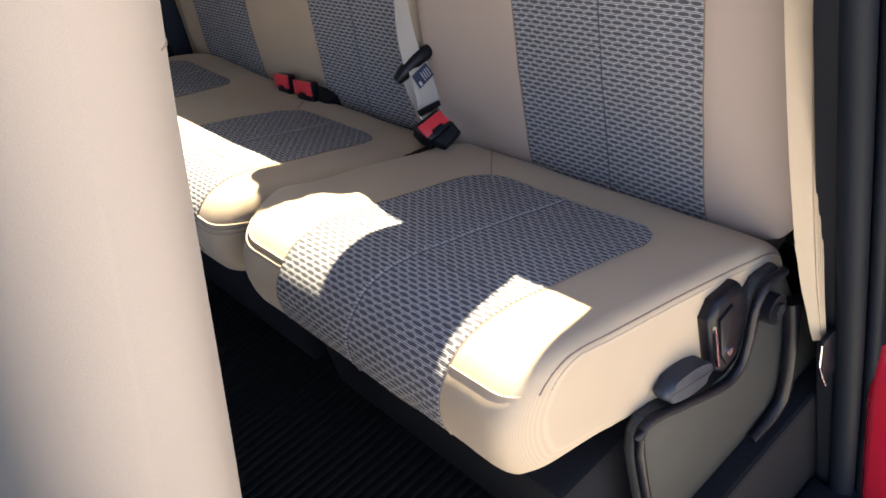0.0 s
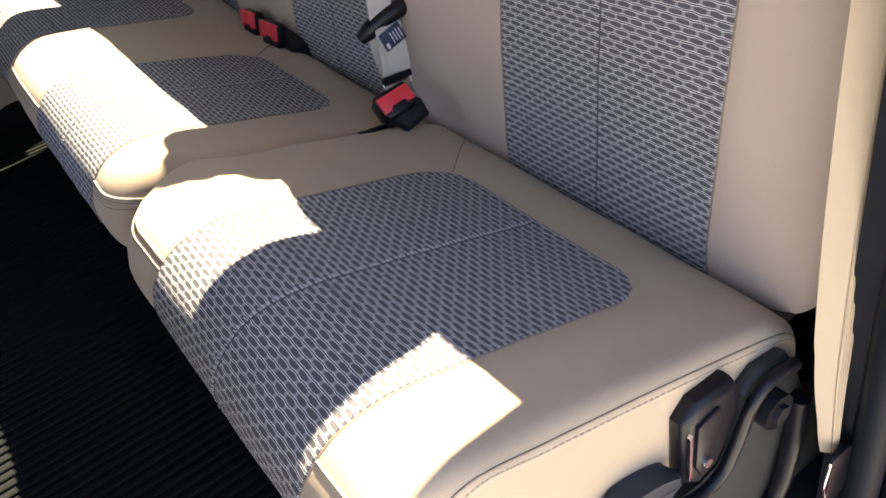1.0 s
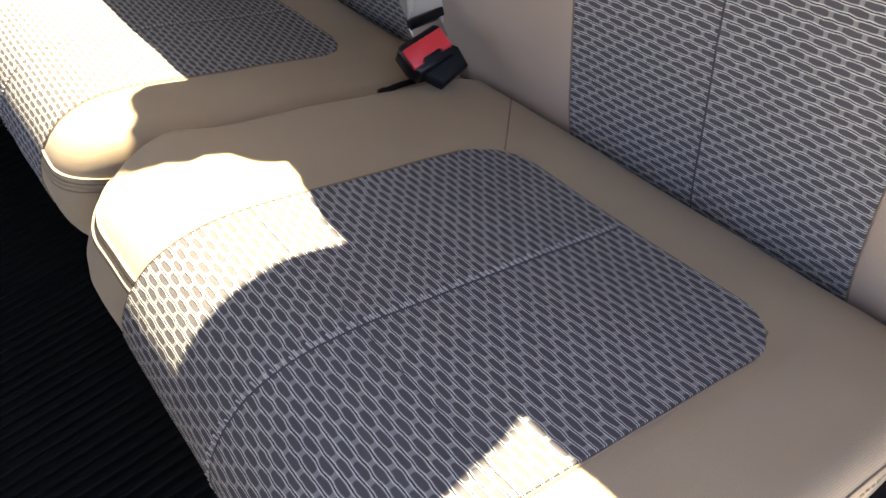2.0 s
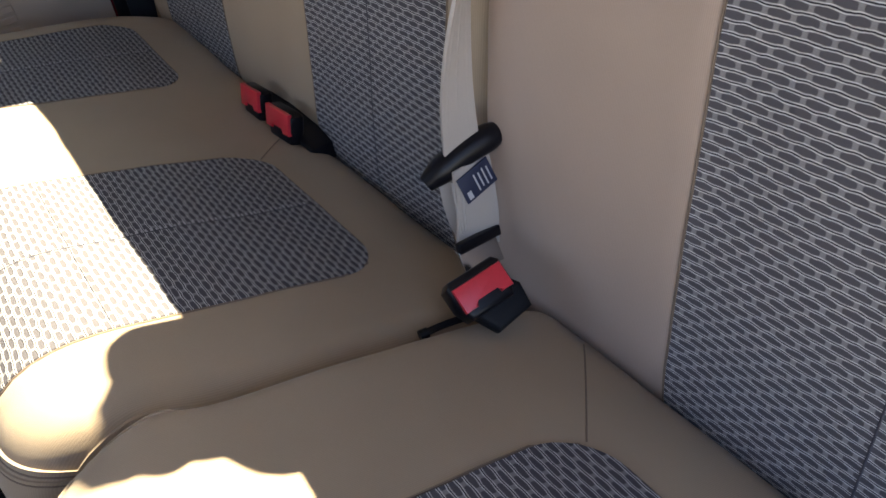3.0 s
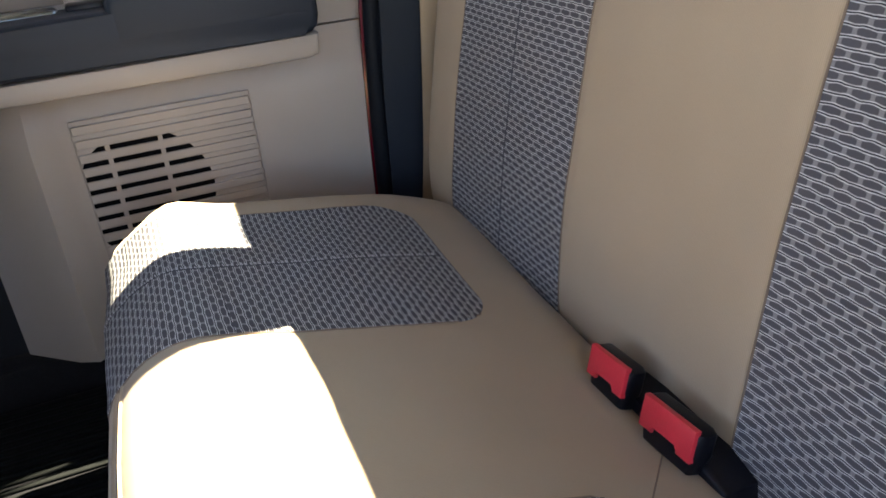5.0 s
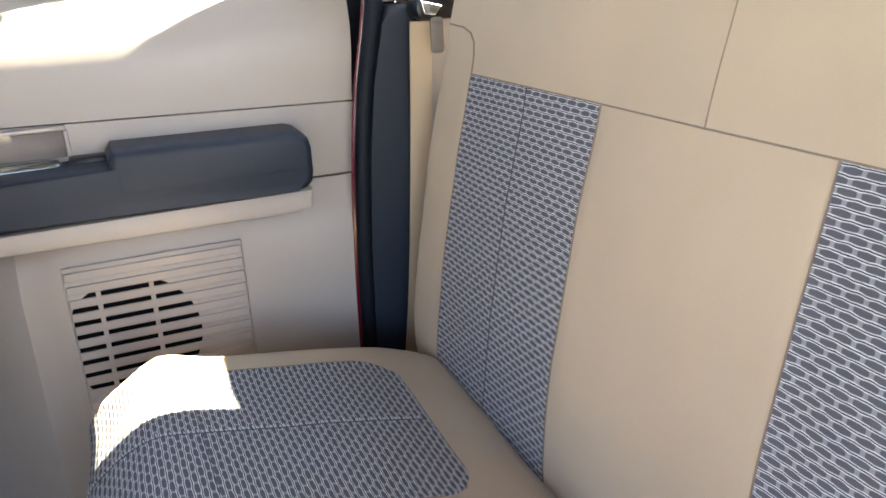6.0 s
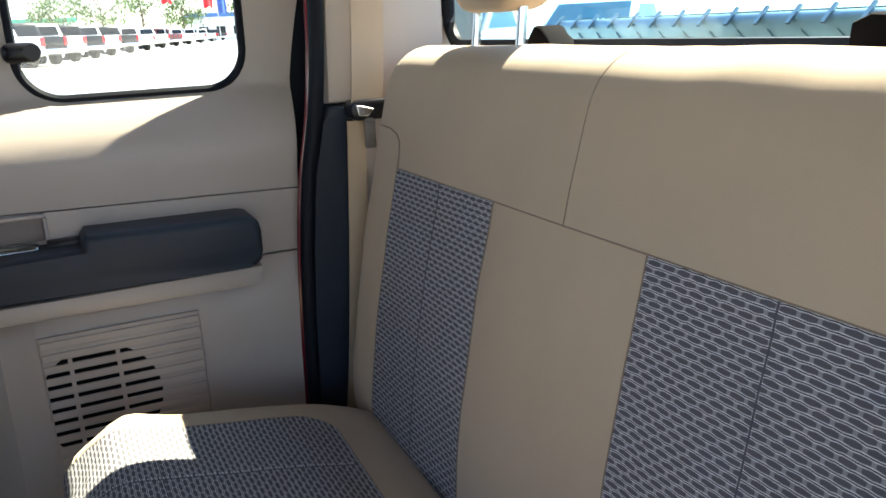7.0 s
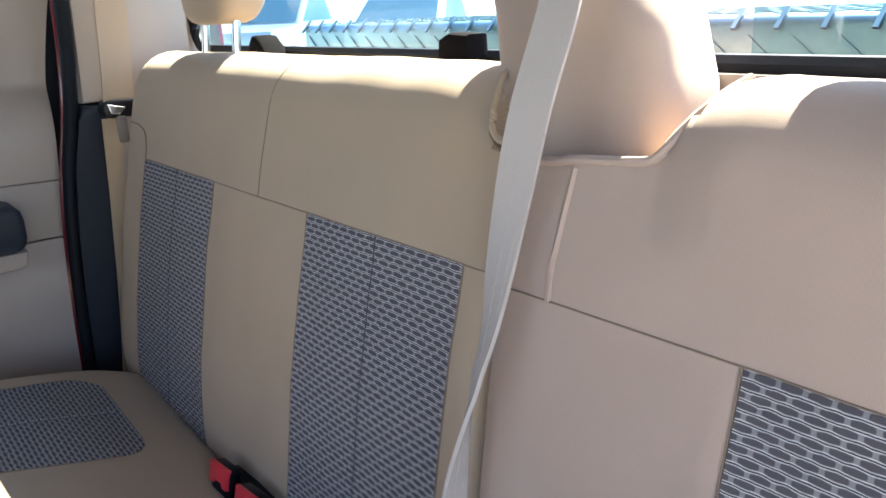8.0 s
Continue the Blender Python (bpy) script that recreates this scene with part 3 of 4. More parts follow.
# rear wall with the window opening
WIN = (0.572, 2.08, 1.695, 2.12)
wall = thing("wall_back", (0.99, 1.2, 0.82), "tan trimmed rear cab wall with a wide window", "wall", kind="structure")
for a in ((0.952, 1.02, 0.20, 2.14, 0.76, WIN[2]), (0.952, 1.02, 0.20, WIN[0], WIN[2], 2.17), (0.952, 1.02, WIN[1], 2.14, WIN[2], 2.17), (0.952, 1.02, WIN[0], WIN[1], WIN[3], 2.17)):
    part("wall_trim", boxed(*a), TRIM, wall)
win = thing("window_1", (0.99, 1.2, WIN[2]), "wide sliding rear window with black rubber frame", "window", kind="structure")
fr = bmesh.new()
loop = [(0.972, p[0], p[1]) for p in rounded(WIN[0] + 0.006, WIN[1] - 0.006, WIN[2] + 0.004, WIN[3] - 0.006, 0.05)]
part("window_frame", tube(loop + loop[:2], 0.011, 8, fr, False), RUBBER, win)
for a, b in ((0.576, 0.965), (1.258, 2.075)):
    p = part("pane", boxed(0.983, 0.987, a, b, WIN[2] + 0.002, WIN[3] - 0.002), TINT, win, "tinted glass pane", False)
    p.visible_shadow = False
lt = prism([(1.262, 1.698), (1.315, 1.698), (1.313, 1.722), (1.296, 1.729), (1.264, 1.727)], "x", 0.935, 0.968, 0.006)
part("latch", lt, FOAM, win, "black slider latch")
lt = prism([(1.708, 1.698), (1.770, 1.698), (1.766, 1.712), (1.752, 1.727), (1.738, 1.726), (1.722, 1.710)], "x", 0.925, 0.965, 0.006)
part("latch", lt, FOAM, win, "black rounded bumper")

# front end of the cab: unseen plain shell, added to limit light; windscreen opening
shell = thing("wall_front", (-1.6, 1.2, 0.82), "unseen plain dark bulkhead, added to close the cab front", "wall", kind="structure")
part("bulkhead", boxed(-1.70, -1.62, 0.2, 2.14, 0.76, 1.72), TRIM_DARK, shell)
for y in (0.24, 2.12):
    part("screen_pillar", tube([(-1.62, y, 1.70), (-1.3, y + (0.06 if y < 1 else -0.06), 2.17)], 0.04, 8), TRIM, shell)
# Unseen side walls, added and sized to hold back light from the front.
for y0, y1, nm in ((0.28, 0.34, "wall_near"), (2.10, 2.16, "wall_far")):
    w = thing(nm, (-1.0, (y0 + y1) / 2, 0.82), "unseen plain tan side wall and roof rail, added to close the cab", "wall", kind="structure")
    if y0 > 1:
        part("door_trim", boxed(-1.62, -0.06, y0, y1, 0.76, 1.54), TRIM, w)
        part("side_pillar", boxed(-0.30, -0.06, y0, y1, 1.54, 2.10), TRIM, w)
    else:
        part("door_trim", boxed(-1.62, -0.03, y0, y1, 0.76, 1.54), TRIM, w)
        part("side_pillar", boxed(-0.30, -0.03, y0, y1, 1.54, 2.10), TRIM, w)
    part("roof_rail", boxed(-1.3, 1.02, y0, y1, 2.10, 2.17), TRIM, w)

# ---- far side: half door ----
def inner_y(z):
    pts = [(0.8, 2.084), (1.50, 2.084), (1.560, 2.081), (1.580, 2.083), (1.60, 2.089), (1.62, 2.100), (1.64, 2.114), (1.656, 2.128), (1.70, 2.128), (2.15, 2.105)]
    for (a, p), (b, q) in zip(pts, pts[1:]):
        if a <= z <= b:
            return p + (q - p) * (z - a) / (b - a)
    return pts[-1][1]


def edge_x(z):
    t = max(0.0, min(1.0, (z - 1.45) / 0.4))
    return 0.688 + 0.012 * max(0.0, min(1.0, (z - 1.1) / 0.4)) + 0.055 * t * t


door = thing("door_1", (0.35, 2.10, 0.82), "closed tan plastic half door with dark armrest and small window", "door", kind="structure")
WC, WA, WB = (0.492, 1.862), 0.155, 0.207
bm = bmesh.new()
x0, z0, z1 = -0.06, 1.4995, 2.10
def opening(c, s):
    """How far the window's rounded opening reaches from its middle in a direction."""
    lo, hi, rc = 0.0, 0.4, 0.058
    for _ in range(30):
        m = (lo + hi) / 2
        dx, dz = max(0.0, abs(m * c) - (WA - rc)), max(0.0, abs(m * s) - (WB - rc))
        if math.hypot(dx, dz) > rc or abs(m * c) > WA or abs(m * s) > WB:
            hi = m
        else:
            lo = m
    return lo


corner = math.atan2(WB - 0.02, WA - 0.02)
angles = sorted([2 * math.pi * i / 64 for i in range(64)] + [a + d * 0.025 for a in (corner, math.pi - corner, math.pi + corner, 2 * math.pi - corner) for d in range(-9, 10)] + [math.atan2(cz - WC[1], cx - WC[0]) % (2 * math.pi) for cx in (x0, 0.735) for cz in (z0, z1)])
rings = []
for step in range(15):
    t = step / 14
    ring = []
    for a in angles:
        c, s = math.cos(a), math.sin(a)
        r = opening(c, s)
        xi, zi = WC[0] + r * c, WC[1] + r * s
        far = min([(((0.735 if c > 0 else x0) - WC[0]) / c) if abs(c) > 1e-6 else 9, (((z1 if s > 0 else z0) - WC[1]) / s) if abs(s) > 1e-6 else 9])
        xo, zo = WC[0] + far * c, WC[1] + far * s
        x, z = xi + (xo - xi) * t, zi + (zo - zi) * t
        if x > 0.645:
            x = 0.645 + (x - 0.645) / 0.09 * (edge_x(z) - 0.645)
        ring.append(bm.verts.new((x, inner_y(z), z)))
    rings.append(ring)
k = len(angles)
for a, b in zip(rings, rings[1:]):
    for i in range(k):
        bm.faces.new((a[i], a[(i + 1) % k], b[(i + 1) % k], b[i]))
lip = [bm.verts.new((v.co.x, v.co.y + 0.006, v.co.z)) for v in rings[0]]
for i in range(k):
    bm.faces.new((rings[0][i], lip[i], lip[(i + 1) % k], rings[0][(i + 1) % k]))
outer = [bm.verts.new((v.co.x, 2.132, v.co.z)) for v in rings[-1]]
for i in range(k):
    bm.faces.new((rings[-1][i], rings[-1][(i + 1) % k], outer[(i + 1) % k], outer[i]))
for v in bm.verts:
    v.co.z += 0.030 * (0.703 - v.co.x) * max(0.0, 1 - (v.co.z - 1.4995) / 0.08)      # the belt line rises towards the front
part("upper_panel", bm, TRIM, door)
loop = []
for a in angles + angles[:1]:
    c, s = math.cos(a), math.sin(a)
    r = opening(c, s)
    loop.append((WC[0] + (r - 0.001) * c, inner_y(WC[1] + r * s) + 0.001, WC[1] + (r - 0.001) * s))
part("window_seal", tube(loop, 0.0062, 8, None, False), RUBBER, door, "black rubber window seal")
pane = part("pane", prism([(p[0], p[2]) for p in loop[:-1]], "y", 2.131, 2.134), GLASS, door, "clear glass pane", False)
pane.visible_shadow = False
part("window_latch", boxed(0.325, 0.372, 2.095, 2.128, 1.708, 1.735, 0.010, 3), BLACK, door, "black window latch")
part("latch_knob", tube([(0.362, 2.088, 1.722), (0.362, 2.10, 1.722)], 0.011, 16), BLACK, door)

# middle and lower panels
def sheet(z_list, x_list, fy, back):
    bm = bmesh.new()
    g = [[bm.verts.new((edge_x(z) if x is None else x, fy(x, z), z)) for x in x_list] for z in z_list]
    for a, b in zip(g, g[1:]):
        for i in range(len(a) - 1):
            bm.faces.new((a[i], a[i + 1], b[i + 1], b[i]))
    rim = g[0] + [r[-1] for r in g[1:-1]] + g[-1][::-1] + [r[0] for r in g[-2:0:-1]]
    low = [bm.verts.new((v.co.x, back, v.co.z)) for v in rim]
    for i in range(len(rim)):
        bm.faces.new((rim[i], rim[(i + 1) % len(rim)], low[(i + 1) % len(rim)], low[i]))
    return bm


bm = sheet([1.4015, 1.44, 1.4978], [-0.06, 0.2, 0.45, 0.6, None], lambda x, z: 2.0825, 2.12)
for v in bm.verts:
    if v.co.z > 1.49:
        v.co.z += 0.030 * (0.703 - v.co.x)
part("middle_panel", bm, TRIM, door)


def lower_y(x, z):
    x = edge_x(z) if x is None else x
    t = max(0.0, min(1.0, (1.42 - z) / 0.10))
    y = 2.080 - 0.030 * t * t * (3 - 2 * t)
    b = max(0.0, min(1.0, (0.305 - x) / 0.05))
    y -= 0.035 * b * b * (3 - 2 * b) * t
    if x < 0.25:
        y += (0.25 - x) * 0.9
    return y


part("lower_panel", sheet([1.3998, 1.39, 1.38, 1.36, 1.34, 1.32, 1.25, 1.15, 1.03], [0.17, 0.19, 0.21, 0.235, 0.26, 0.28, 0.295, 0.305, 0.315, 0.45, 0.6, None], lower_y, 2.12), TRIM, door)
# Black strip painted in for the deep shade low on the door.
part("low_shade", boxed(-0.06, 0.70, 2.052, 2.12, 0.84, 1.0285, 0.004), CARPET, door, "black lower strip standing in for deep footwell shade")
part("lower_edge", boxed(-0.06, 0.175, 2.09, 2.14, 1.032, 1.395), TRIM_DARK, door)
# armrest
part("armrest", prism([(-0.06, 1.405), (0.598, 1.405), (0.610, 1.407), (0.617, 1.414), (0.620, 1.426), (0.620, 1.452), (0.617, 1.462), (0.609, 1.466), (0.598, 1.467), (-0.06, 1.462)], "y", 2.004, 2.088, 0.010, 3), ARM, door, "dark blue-black padded armrest")
part("armrest_pad", prism([(0.380, 1.425), (0.380, 1.474), (0.387, 1.484), (0.600, 1.480), (0.611, 1.477), (0.617, 1.470), (0.620, 1.457), (0.620, 1.425)], "y", 2.0035, 2.0875, 0.010, 3), ARM, door)
# Hidden sheet, added to stop light leaking through the panel seams.
part("door_backing", boxed(-0.05, 0.685, 2.112, 2.122, 1.03, 1.60), TRIM_DARK, door)
part("armrest_base", prism([(-0.06, 1.380), (0.600, 1.3745), (0.614, 1.379), (0.617, 1.404), (-0.06, 1.402)], "y", 2.010, 2.085, 0.006, 2), TRIM, door)
# Flat plate, its tan darkened to carry the shade inside a recess.
part("handle_recess", boxed(-0.06, 0.338, 2.0795, 2.084, 1.470, 1.5065, 0.002), mat("shaded_recess_plastic", (0.160, 0.132, 0.116), 0.6, 0.1, 900), door)
part("recess_lip", boxed(-0.06, 0.341, 2.0725, 2.083, 1.5035, 1.509, 0.002, 2), TRIM, door)
part("recess_side", boxed(0.338, 0.343, 2.0735, 2.083, 1.472, 1.5035, 0.002, 2), TRIM, door)
part("door_handle", boxed(0.10, 0.330, 2.052, 2.078, 1.451, 1.470, 0.006, 3), mat("dark_chrome", (0.20, 0.22, 0.24), 0.25, 0.1, 300, 0.05, metal=1.0), door, "dark chromed inside handle")
# Solid black strip standing in for the shaded gap beside the handle.
part("handle_gap_shade", boxed(0.338, 0.386, 2.056, 2.083, 1.449, 1.471, 0.003), BLACK, door)
# loudspeaker grille
GX0, GX1, GZ0, GZ1 = 0.304, 0.523, 1.085, 1.341
grille = part("speaker_grille", boxed(GX0, GX1, 2.0475, 2.0505, GZ0, GZ1, 0.002), TRIM, door)
disc = [(max(GX0 + 0.003, 0.373 + 0.084 * math.cos(2 * math.pi * i / 60)), 1.233 + 0.084 * math.sin(2 * math.pi * i / 60)) for i in range(60)]
part("speaker_opening", prism(disc, "y", 2.0462, 2.0478), FOAM, grille, "black loudspeaker opening")
zs = GZ1 - 0.006
while zs > GZ0:
    part("slat", boxed(GX0 + 0.002, GX1 - 0.002, 2.0446, 2.0480, zs - 0.0115, zs, 0.0012, 1), TRIM, grille)
    zs -= 0.0178
for x in (0.341, 0.404):
    part("bar", boxed(x - 0.0028, x + 0.0028, 2.0449, 2.0465, 1.150, 1.306), TRIM, grille)

# far rear pillar
pil = thing("pillar_far", (0.8, 2.08, 0.82), "tan and dark plastic rear pillar trim beside the seat", "pillar", kind="structure")
part("lower_trim", prism([(0.690, 0.82), (0.694, 1.16), (0.698, 1.30), (0.706, 1.42), (0.718, 1.52), (0.736, 1.60), (0.744, 1.622), (0.787, 1.622), (0.775, 1.52), (0.764, 1.41), (0.748, 1.16), (0.742, 0.82)], "y", 2.036, 2.11, 0.007, 3), NAVY, pil, "dark plastic lower trim")
part("upper_trim", prism([(0.748, 1.6255), (0.772, 2.17), (0.948, 2.17), (0.948, 1.626)], "y", 2.045, 2.127, 0.008), TRIM, pil)
part("belt_trim", prism([(0.742, 0.82), (0.744, 1.16), (0.777, 1.45), (0.794, 1.622), (0.96, 1.622), (0.96, 0.82)], "y", 2.030, 2.126, 0.008), TRIM, pil)
seal = [(0.748, 2.050, 2.16), (0.744, 2.050, 1.9), (0.740, 2.050, 1.74), (0.729, 2.050, 1.62), (0.710, 2.050, 1.52), (0.698, 2.048, 1.42), (0.690, 2.046, 1.30), (0.686, 2.046, 1.16), (0.684, 2.046, 0.85)]
part("door_seal", tube(spline(seal, 0.03), 0.012, 10), RUBBER, pil, "black rubber door seal")
part("painted_edge", tube([Vector(p) + Vector((-0.011, 0.004, 0)) for p in spline(seal, 0.03)], 0.0042, 8), SHADED_PAINT, pil, "glossy red painted door edge")
part("jamb", prism([(0.682, 0.8), (0.686, 2.1), (0.79, 2.1), (0.79, 0.8)], "y", 2.1325, 2.1375), RUBBER, pil)
part("outer_quarter", boxed(0.792, 1.05, 2.128, 2.140, 0.55, 2.1, 0.004), PAINT, pil)

# far outboard belt
belt = thing("seat_belt", (0.82, 2.02, 1.60), "tan outboard seat belt with metal tongue, stowed at the pillar", "seat belt", "seat belts")
part("webbing", ribbon(spline([(0.826, 2.020, 2.10), (0.812, 2.012, 1.85), (0.802, 2.008, 1.70), (0.795, 2.004, 1.625)], 0.02), lambda f: (1, 0.05, 0.12), 0.052), WEB, belt)
part("belt_guide", prism(rounded(0.766, 0.832, 1.602, 1.632, 0.012, 3), "y", 1.992, 2.030, 0.005), BLACK, belt, "black plastic belt guide")
part("tongue", prism(rounded(0.781, 0.798, 1.562, 1.606, 0.004, 2), "y", 1.984, 1.987), STEEL, belt, "steel belt tongue")
part("webbing", ribbon(spline([(0.783, 2.022, 1.60), (0.775, 2.024, 1.45), (0.760, 2.024, 1.25), (0.745, 2.024, 1.12)], 0.03), lambda f: (1, 0, 0), 0.03), WEB, belt)
# Steel piece added for the white highlight on the guide.
part("guide_glint", prism([(0.772, 1.626), (0.800, 1.619), (0.790, 1.608), (0.776, 1.610)], "y", 1.9895, 1.9925, 0.0005), STEEL, belt, "bright steel piece set where the guide shows a highlight")

# ---- near side: rear pillar, jamb, belt ----
pn = thing("pillar_near", (0.8, 0.36, 0.82), "dark rubber and plastic door jamb behind the open door", "pillar", kind="structure")
part("lower_trim", prism([(0.705, 0.76), (0.705, 1.00), (0.697, 1.25), (0.686, 1.45), (0.682, 1.62), (0.700, 1.70), (0.96, 1.70), (0.96, 0.76)], "y", 0.372, 0.400, 0.008, 3), TRIM_DARK, pn, "dark plastic lower trim")
part("upper_trim", prism([(0.700, 1.703), (0.75, 2.17), (1.0, 2.17), (1.0, 1.703)], "y", 0.345, 0.395, 0.01), TRIM, pn)
jam = [(0.750, 0.372, 2.1), (0.715, 0.370, 1.75), (0.695, 0.368, 1.55), (0.700, 0.366, 1.30), (0.708, 0.366, 1.05), (0.706, 0.366, 0.78)]
for name, off, r, m, word in (("door_seal", (0.0, 0.0), 0.015, RUBBER, "black rubber door seal"), ("door_seal", (0.016, -0.019), 0.008, RUBBER, ""),
                              ("door_seal", (0.026, -0.030), 0.006, RUBBER, ""), ("jamb_strip", (0.024, -0.040), 0.0016, STEEL, "thin bright metal strip")):
    part(name, tube([Vector(p) + Vector((off[0], off[1], 0)) for p in spline(jam, 0.03)], r, 10), m, pn, word)
part("jamb", prism([(0.725, 0.60), (0.725, 1.3), (0.712, 1.6), (0.76, 2.17), (1.04, 2.17), (1.04, 0.60)], "y", 0.300, 0.364, 0.008), TRIM_DARK, pn)
part("outer_quarter", prism([(0.745, 0.45), (0.745, 1.3), (0.735, 1.6), (0.78, 2.17), (1.06, 2.17), (1.06, 0.45)], "y", 0.262, 0.296, 0.012, 3), PAINT, pn, "glossy red painted body side")
part("lower_quarter", prism([(0.708, 0.60), (0.712, 1.00), (0.722, 1.075), (0.745, 1.12), (0.745, 0.60)], "y", 0.270, 0.345, 0.010, 3), PAINT, pn, "glossy red painted body side")
part("sill", boxed(-0.40, 1.05, 0.22, 0.345, 0.60, 0.80, 0.02, 3), PAINT, pn, "glossy red painted sill")
part("sill_plate", boxed(-0.40, 0.70, 0.348, 0.40, 0.80, 0.83, 0.006), TRIM_DARK, pn)

# Out-of-view open door, added so that its shadow dims the doorway.
half = thing("door_2", (0.80, 0.10, 0.80), "unseen open half door, tan and red, added to shade the doorway", "door", kind="structure")
part("door_skin", boxed(0.815, 0.845, -0.52, 0.255, 0.62, 1.58, 0.012), PAINT, half)
part("door_trim", boxed(0.765, 0.812, -0.50, 0.250, 0.66, 1.56, 0.012), TRIM, half)
for a in ((-0.50, -0.44, 1.56, 2.08), (0.19, 0.25, 1.56, 2.08), (-0.44, 0.19, 2.02, 2.08)):
    part("window_frame", boxed(0.775, 0.835, a[0], a[1], a[2], a[3], 0.01), TRIM, half)

nb = thing("seat_belt", (0.68, 0.385, 1.10), "tan outboard seat belt hanging beside the seat, twisted at its end", "seat belt", "seat belts")
path = spline([(0.800, 0.420, 1.95), (0.760, 0.424, 1.70), (0.722, 0.418, 1.53), (0.699, 0.407, 1.35), (0.688, 0.396, 1.20), (0.684, 0.389, 1.135), (0.685, 0.386, 1.095)], 0.010)
def near_width(f):
    """The strap narrows to its end as it rolls up on itself."""
    return 0.030 - 0.015 * max(0.0, (f - 0.2) / 0.8) - 0.007 * max(0.0, (f - 0.86) / 0.14)
FA, FB2 = Vector((0.50, -0.86, 0.10)), Vector((0.97, -0.22, 0.10))
part("webbing", ribbon([p - FA * near_width(i / (len(path) - 1)) / 2 for i, p in enumerate(path)], lambda f: FA, near_width), WEB, nb)
part("webbing_fold", ribbon([p + FB2 * near_width(i / (len(path) - 1)) * 0.36 for i, p in enumerate(path)], lambda f: FB2, lambda f: 0.7 * near_width(f)), WEB, nb)
for o in (0.18, 0.36, 0.54):
    part("web_line", tube([p + FB2 * near_width(i / (len(path) - 1)) * o + Vector((0.0, -0.002, 0)) for i, p in enumerate(path)], 0.0008, 5), WEB, nb)
part("anchor", prism(rounded(0.668, 0.698, 1.045, 1.110, 0.010, 3), "y", 0.374, 0.380, 0.001), BLACK, nb, "black anchor plate")
part("anchor_wire", tube(spline([(0.668, 0.376, 1.105), (0.662, 0.374, 1.075), (0.670, 0.372, 1.045)], 0.005), 0.0012, 6), STEEL, nb)

# ---- recliner gear at the near end of the seat ----
gear = SEAT_A
part("side_cover", prism([(0.422, 0.976), (0.424, 1.13), (0.432, 1.153), (0.447, 1.162), (0.47, 1.154), (0.50, 1.138), (0.54, 1.118), (0.575, 1.106), (0.60, 1.112), (0.615, 1.14), (0.625, 1.178), (0.646, 1.190), (0.680, 1.184), (0.700, 1.150), (0.712, 1.09), (0.80, 1.08), (0.80, 0.976)], "y", 0.430, 0.446, 0.006, 3), GREY_TRIM, gear, "dark grey plastic side cover")
rim = spline([(0.430, 0.428, 0.985), (0.430, 0.428, 1.13), (0.447, 0.428, 1.157), (0.50, 0.428, 1.134), (0.54, 0.427, 1.115), (0.575, 0.426, 1.103), (0.598, 0.425, 1.112), (0.612, 0.424, 1.14), (0.626, 0.423, 1.176), (0.646, 0.423, 1.187), (0.678, 0.423, 1.181)], 0.01)
part("cover_rim", tube(rim, lambda f: 0.0055, 10), BLACK, gear)
part("latch_block", prism([(0.556, 1.200), (0.572, 1.214), (0.612, 1.210), (0.622, 1.188), (0.614, 1.150), (0.596, 1.122), (0.572, 1.115), (0.556, 1.130)], "y", 0.428, 0.450, 0.008, 3), BLACK, gear, "glossy black latch block")
part("latch_plate", prism([(0.566, 1.196), (0.590, 1.200), (0.600, 1.170), (0.588, 1.135), (0.572, 1.130), (0.564, 1.150)], "y", 0.4245, 0.429, 0.002), BLACK, gear)
part("latch_slot", prism([(0.5575, 1.190), (0.5605, 1.192), (0.5605, 1.140), (0.5575, 1.138)], "y", 0.4255, 0.429), STEEL, gear)
part("hinge_arm", tube(spline([(0.690, 0.422, 1.130), (0.686, 0.420, 1.08), (0.672, 0.420, 1.01), (0.650, 0.422, 0.985), (0.605, 0.424, 0.978)], 0.01), lambda f: 0.0095 - 0.002 * f, 10), BLACK, gear)
hub = part("hinge_hub", tube([(0.649, 0.414, 1.152), (0.649, 0.432, 1.152)], 0.017, 24), BLACK, gear)
part("bolt", tube([(0.649, 0.410, 1.152), (0.649, 0.415, 1.152)], 0.009, 6), TRIM_DARK, hub)
part("screw", tube([(0.574, 0.421, 1.150), (0.574, 0.425, 1.150)], 0.0045, 12), STEEL, gear, "small steel screw")
pad = [(0.513 + 0.042 * math.cos(a) * 0.93 - 0.0175 * math.sin(a) * 0.34, 1.156 - 0.042 * math.cos(a) * 0.20 + 0.0175 * math.sin(a) * 0.97) for a in [2 * math.pi * i / 28 for i in range(28)]]
part("release_lever", prism(pad, "y", 0.424, 0.444, 0.007, 3), ARM, gear, "dark blue-grey release paddle")

# ---- centre belt, label and buckles ----
cb = thing("centre_seat_belt", (0.70, 1.03, 1.22), "pale centre seat belt draped down to a red buckle", "seat belt", "seat belts")
BAR0, BAR1 = Vector((0.669, 1.0355, 1.2975)), Vector((0.738, 1.023, 1.321))
line = spline([(0.974, 1.075, 1.70), (0.977, 1.075, 1.86), (0.962, 1.075, 1.918), (0.925, 1.069, 1.926), (0.885, 1.056, 1.894), (0.842, 1.030, 1.815), (0.812, 1.013, 1.757), (0.780, 1.013, 1.681), (0.762, 1.020, 1.598), (0.741, 1.023, 1.513), (0.730, 1.030, 1.468), (0.718, 1.034, 1.415), (0.708, 1.032, 1.372), (0.703, 1.029, 1.338), (0.701, 1.026, 1.305)], 0.010)
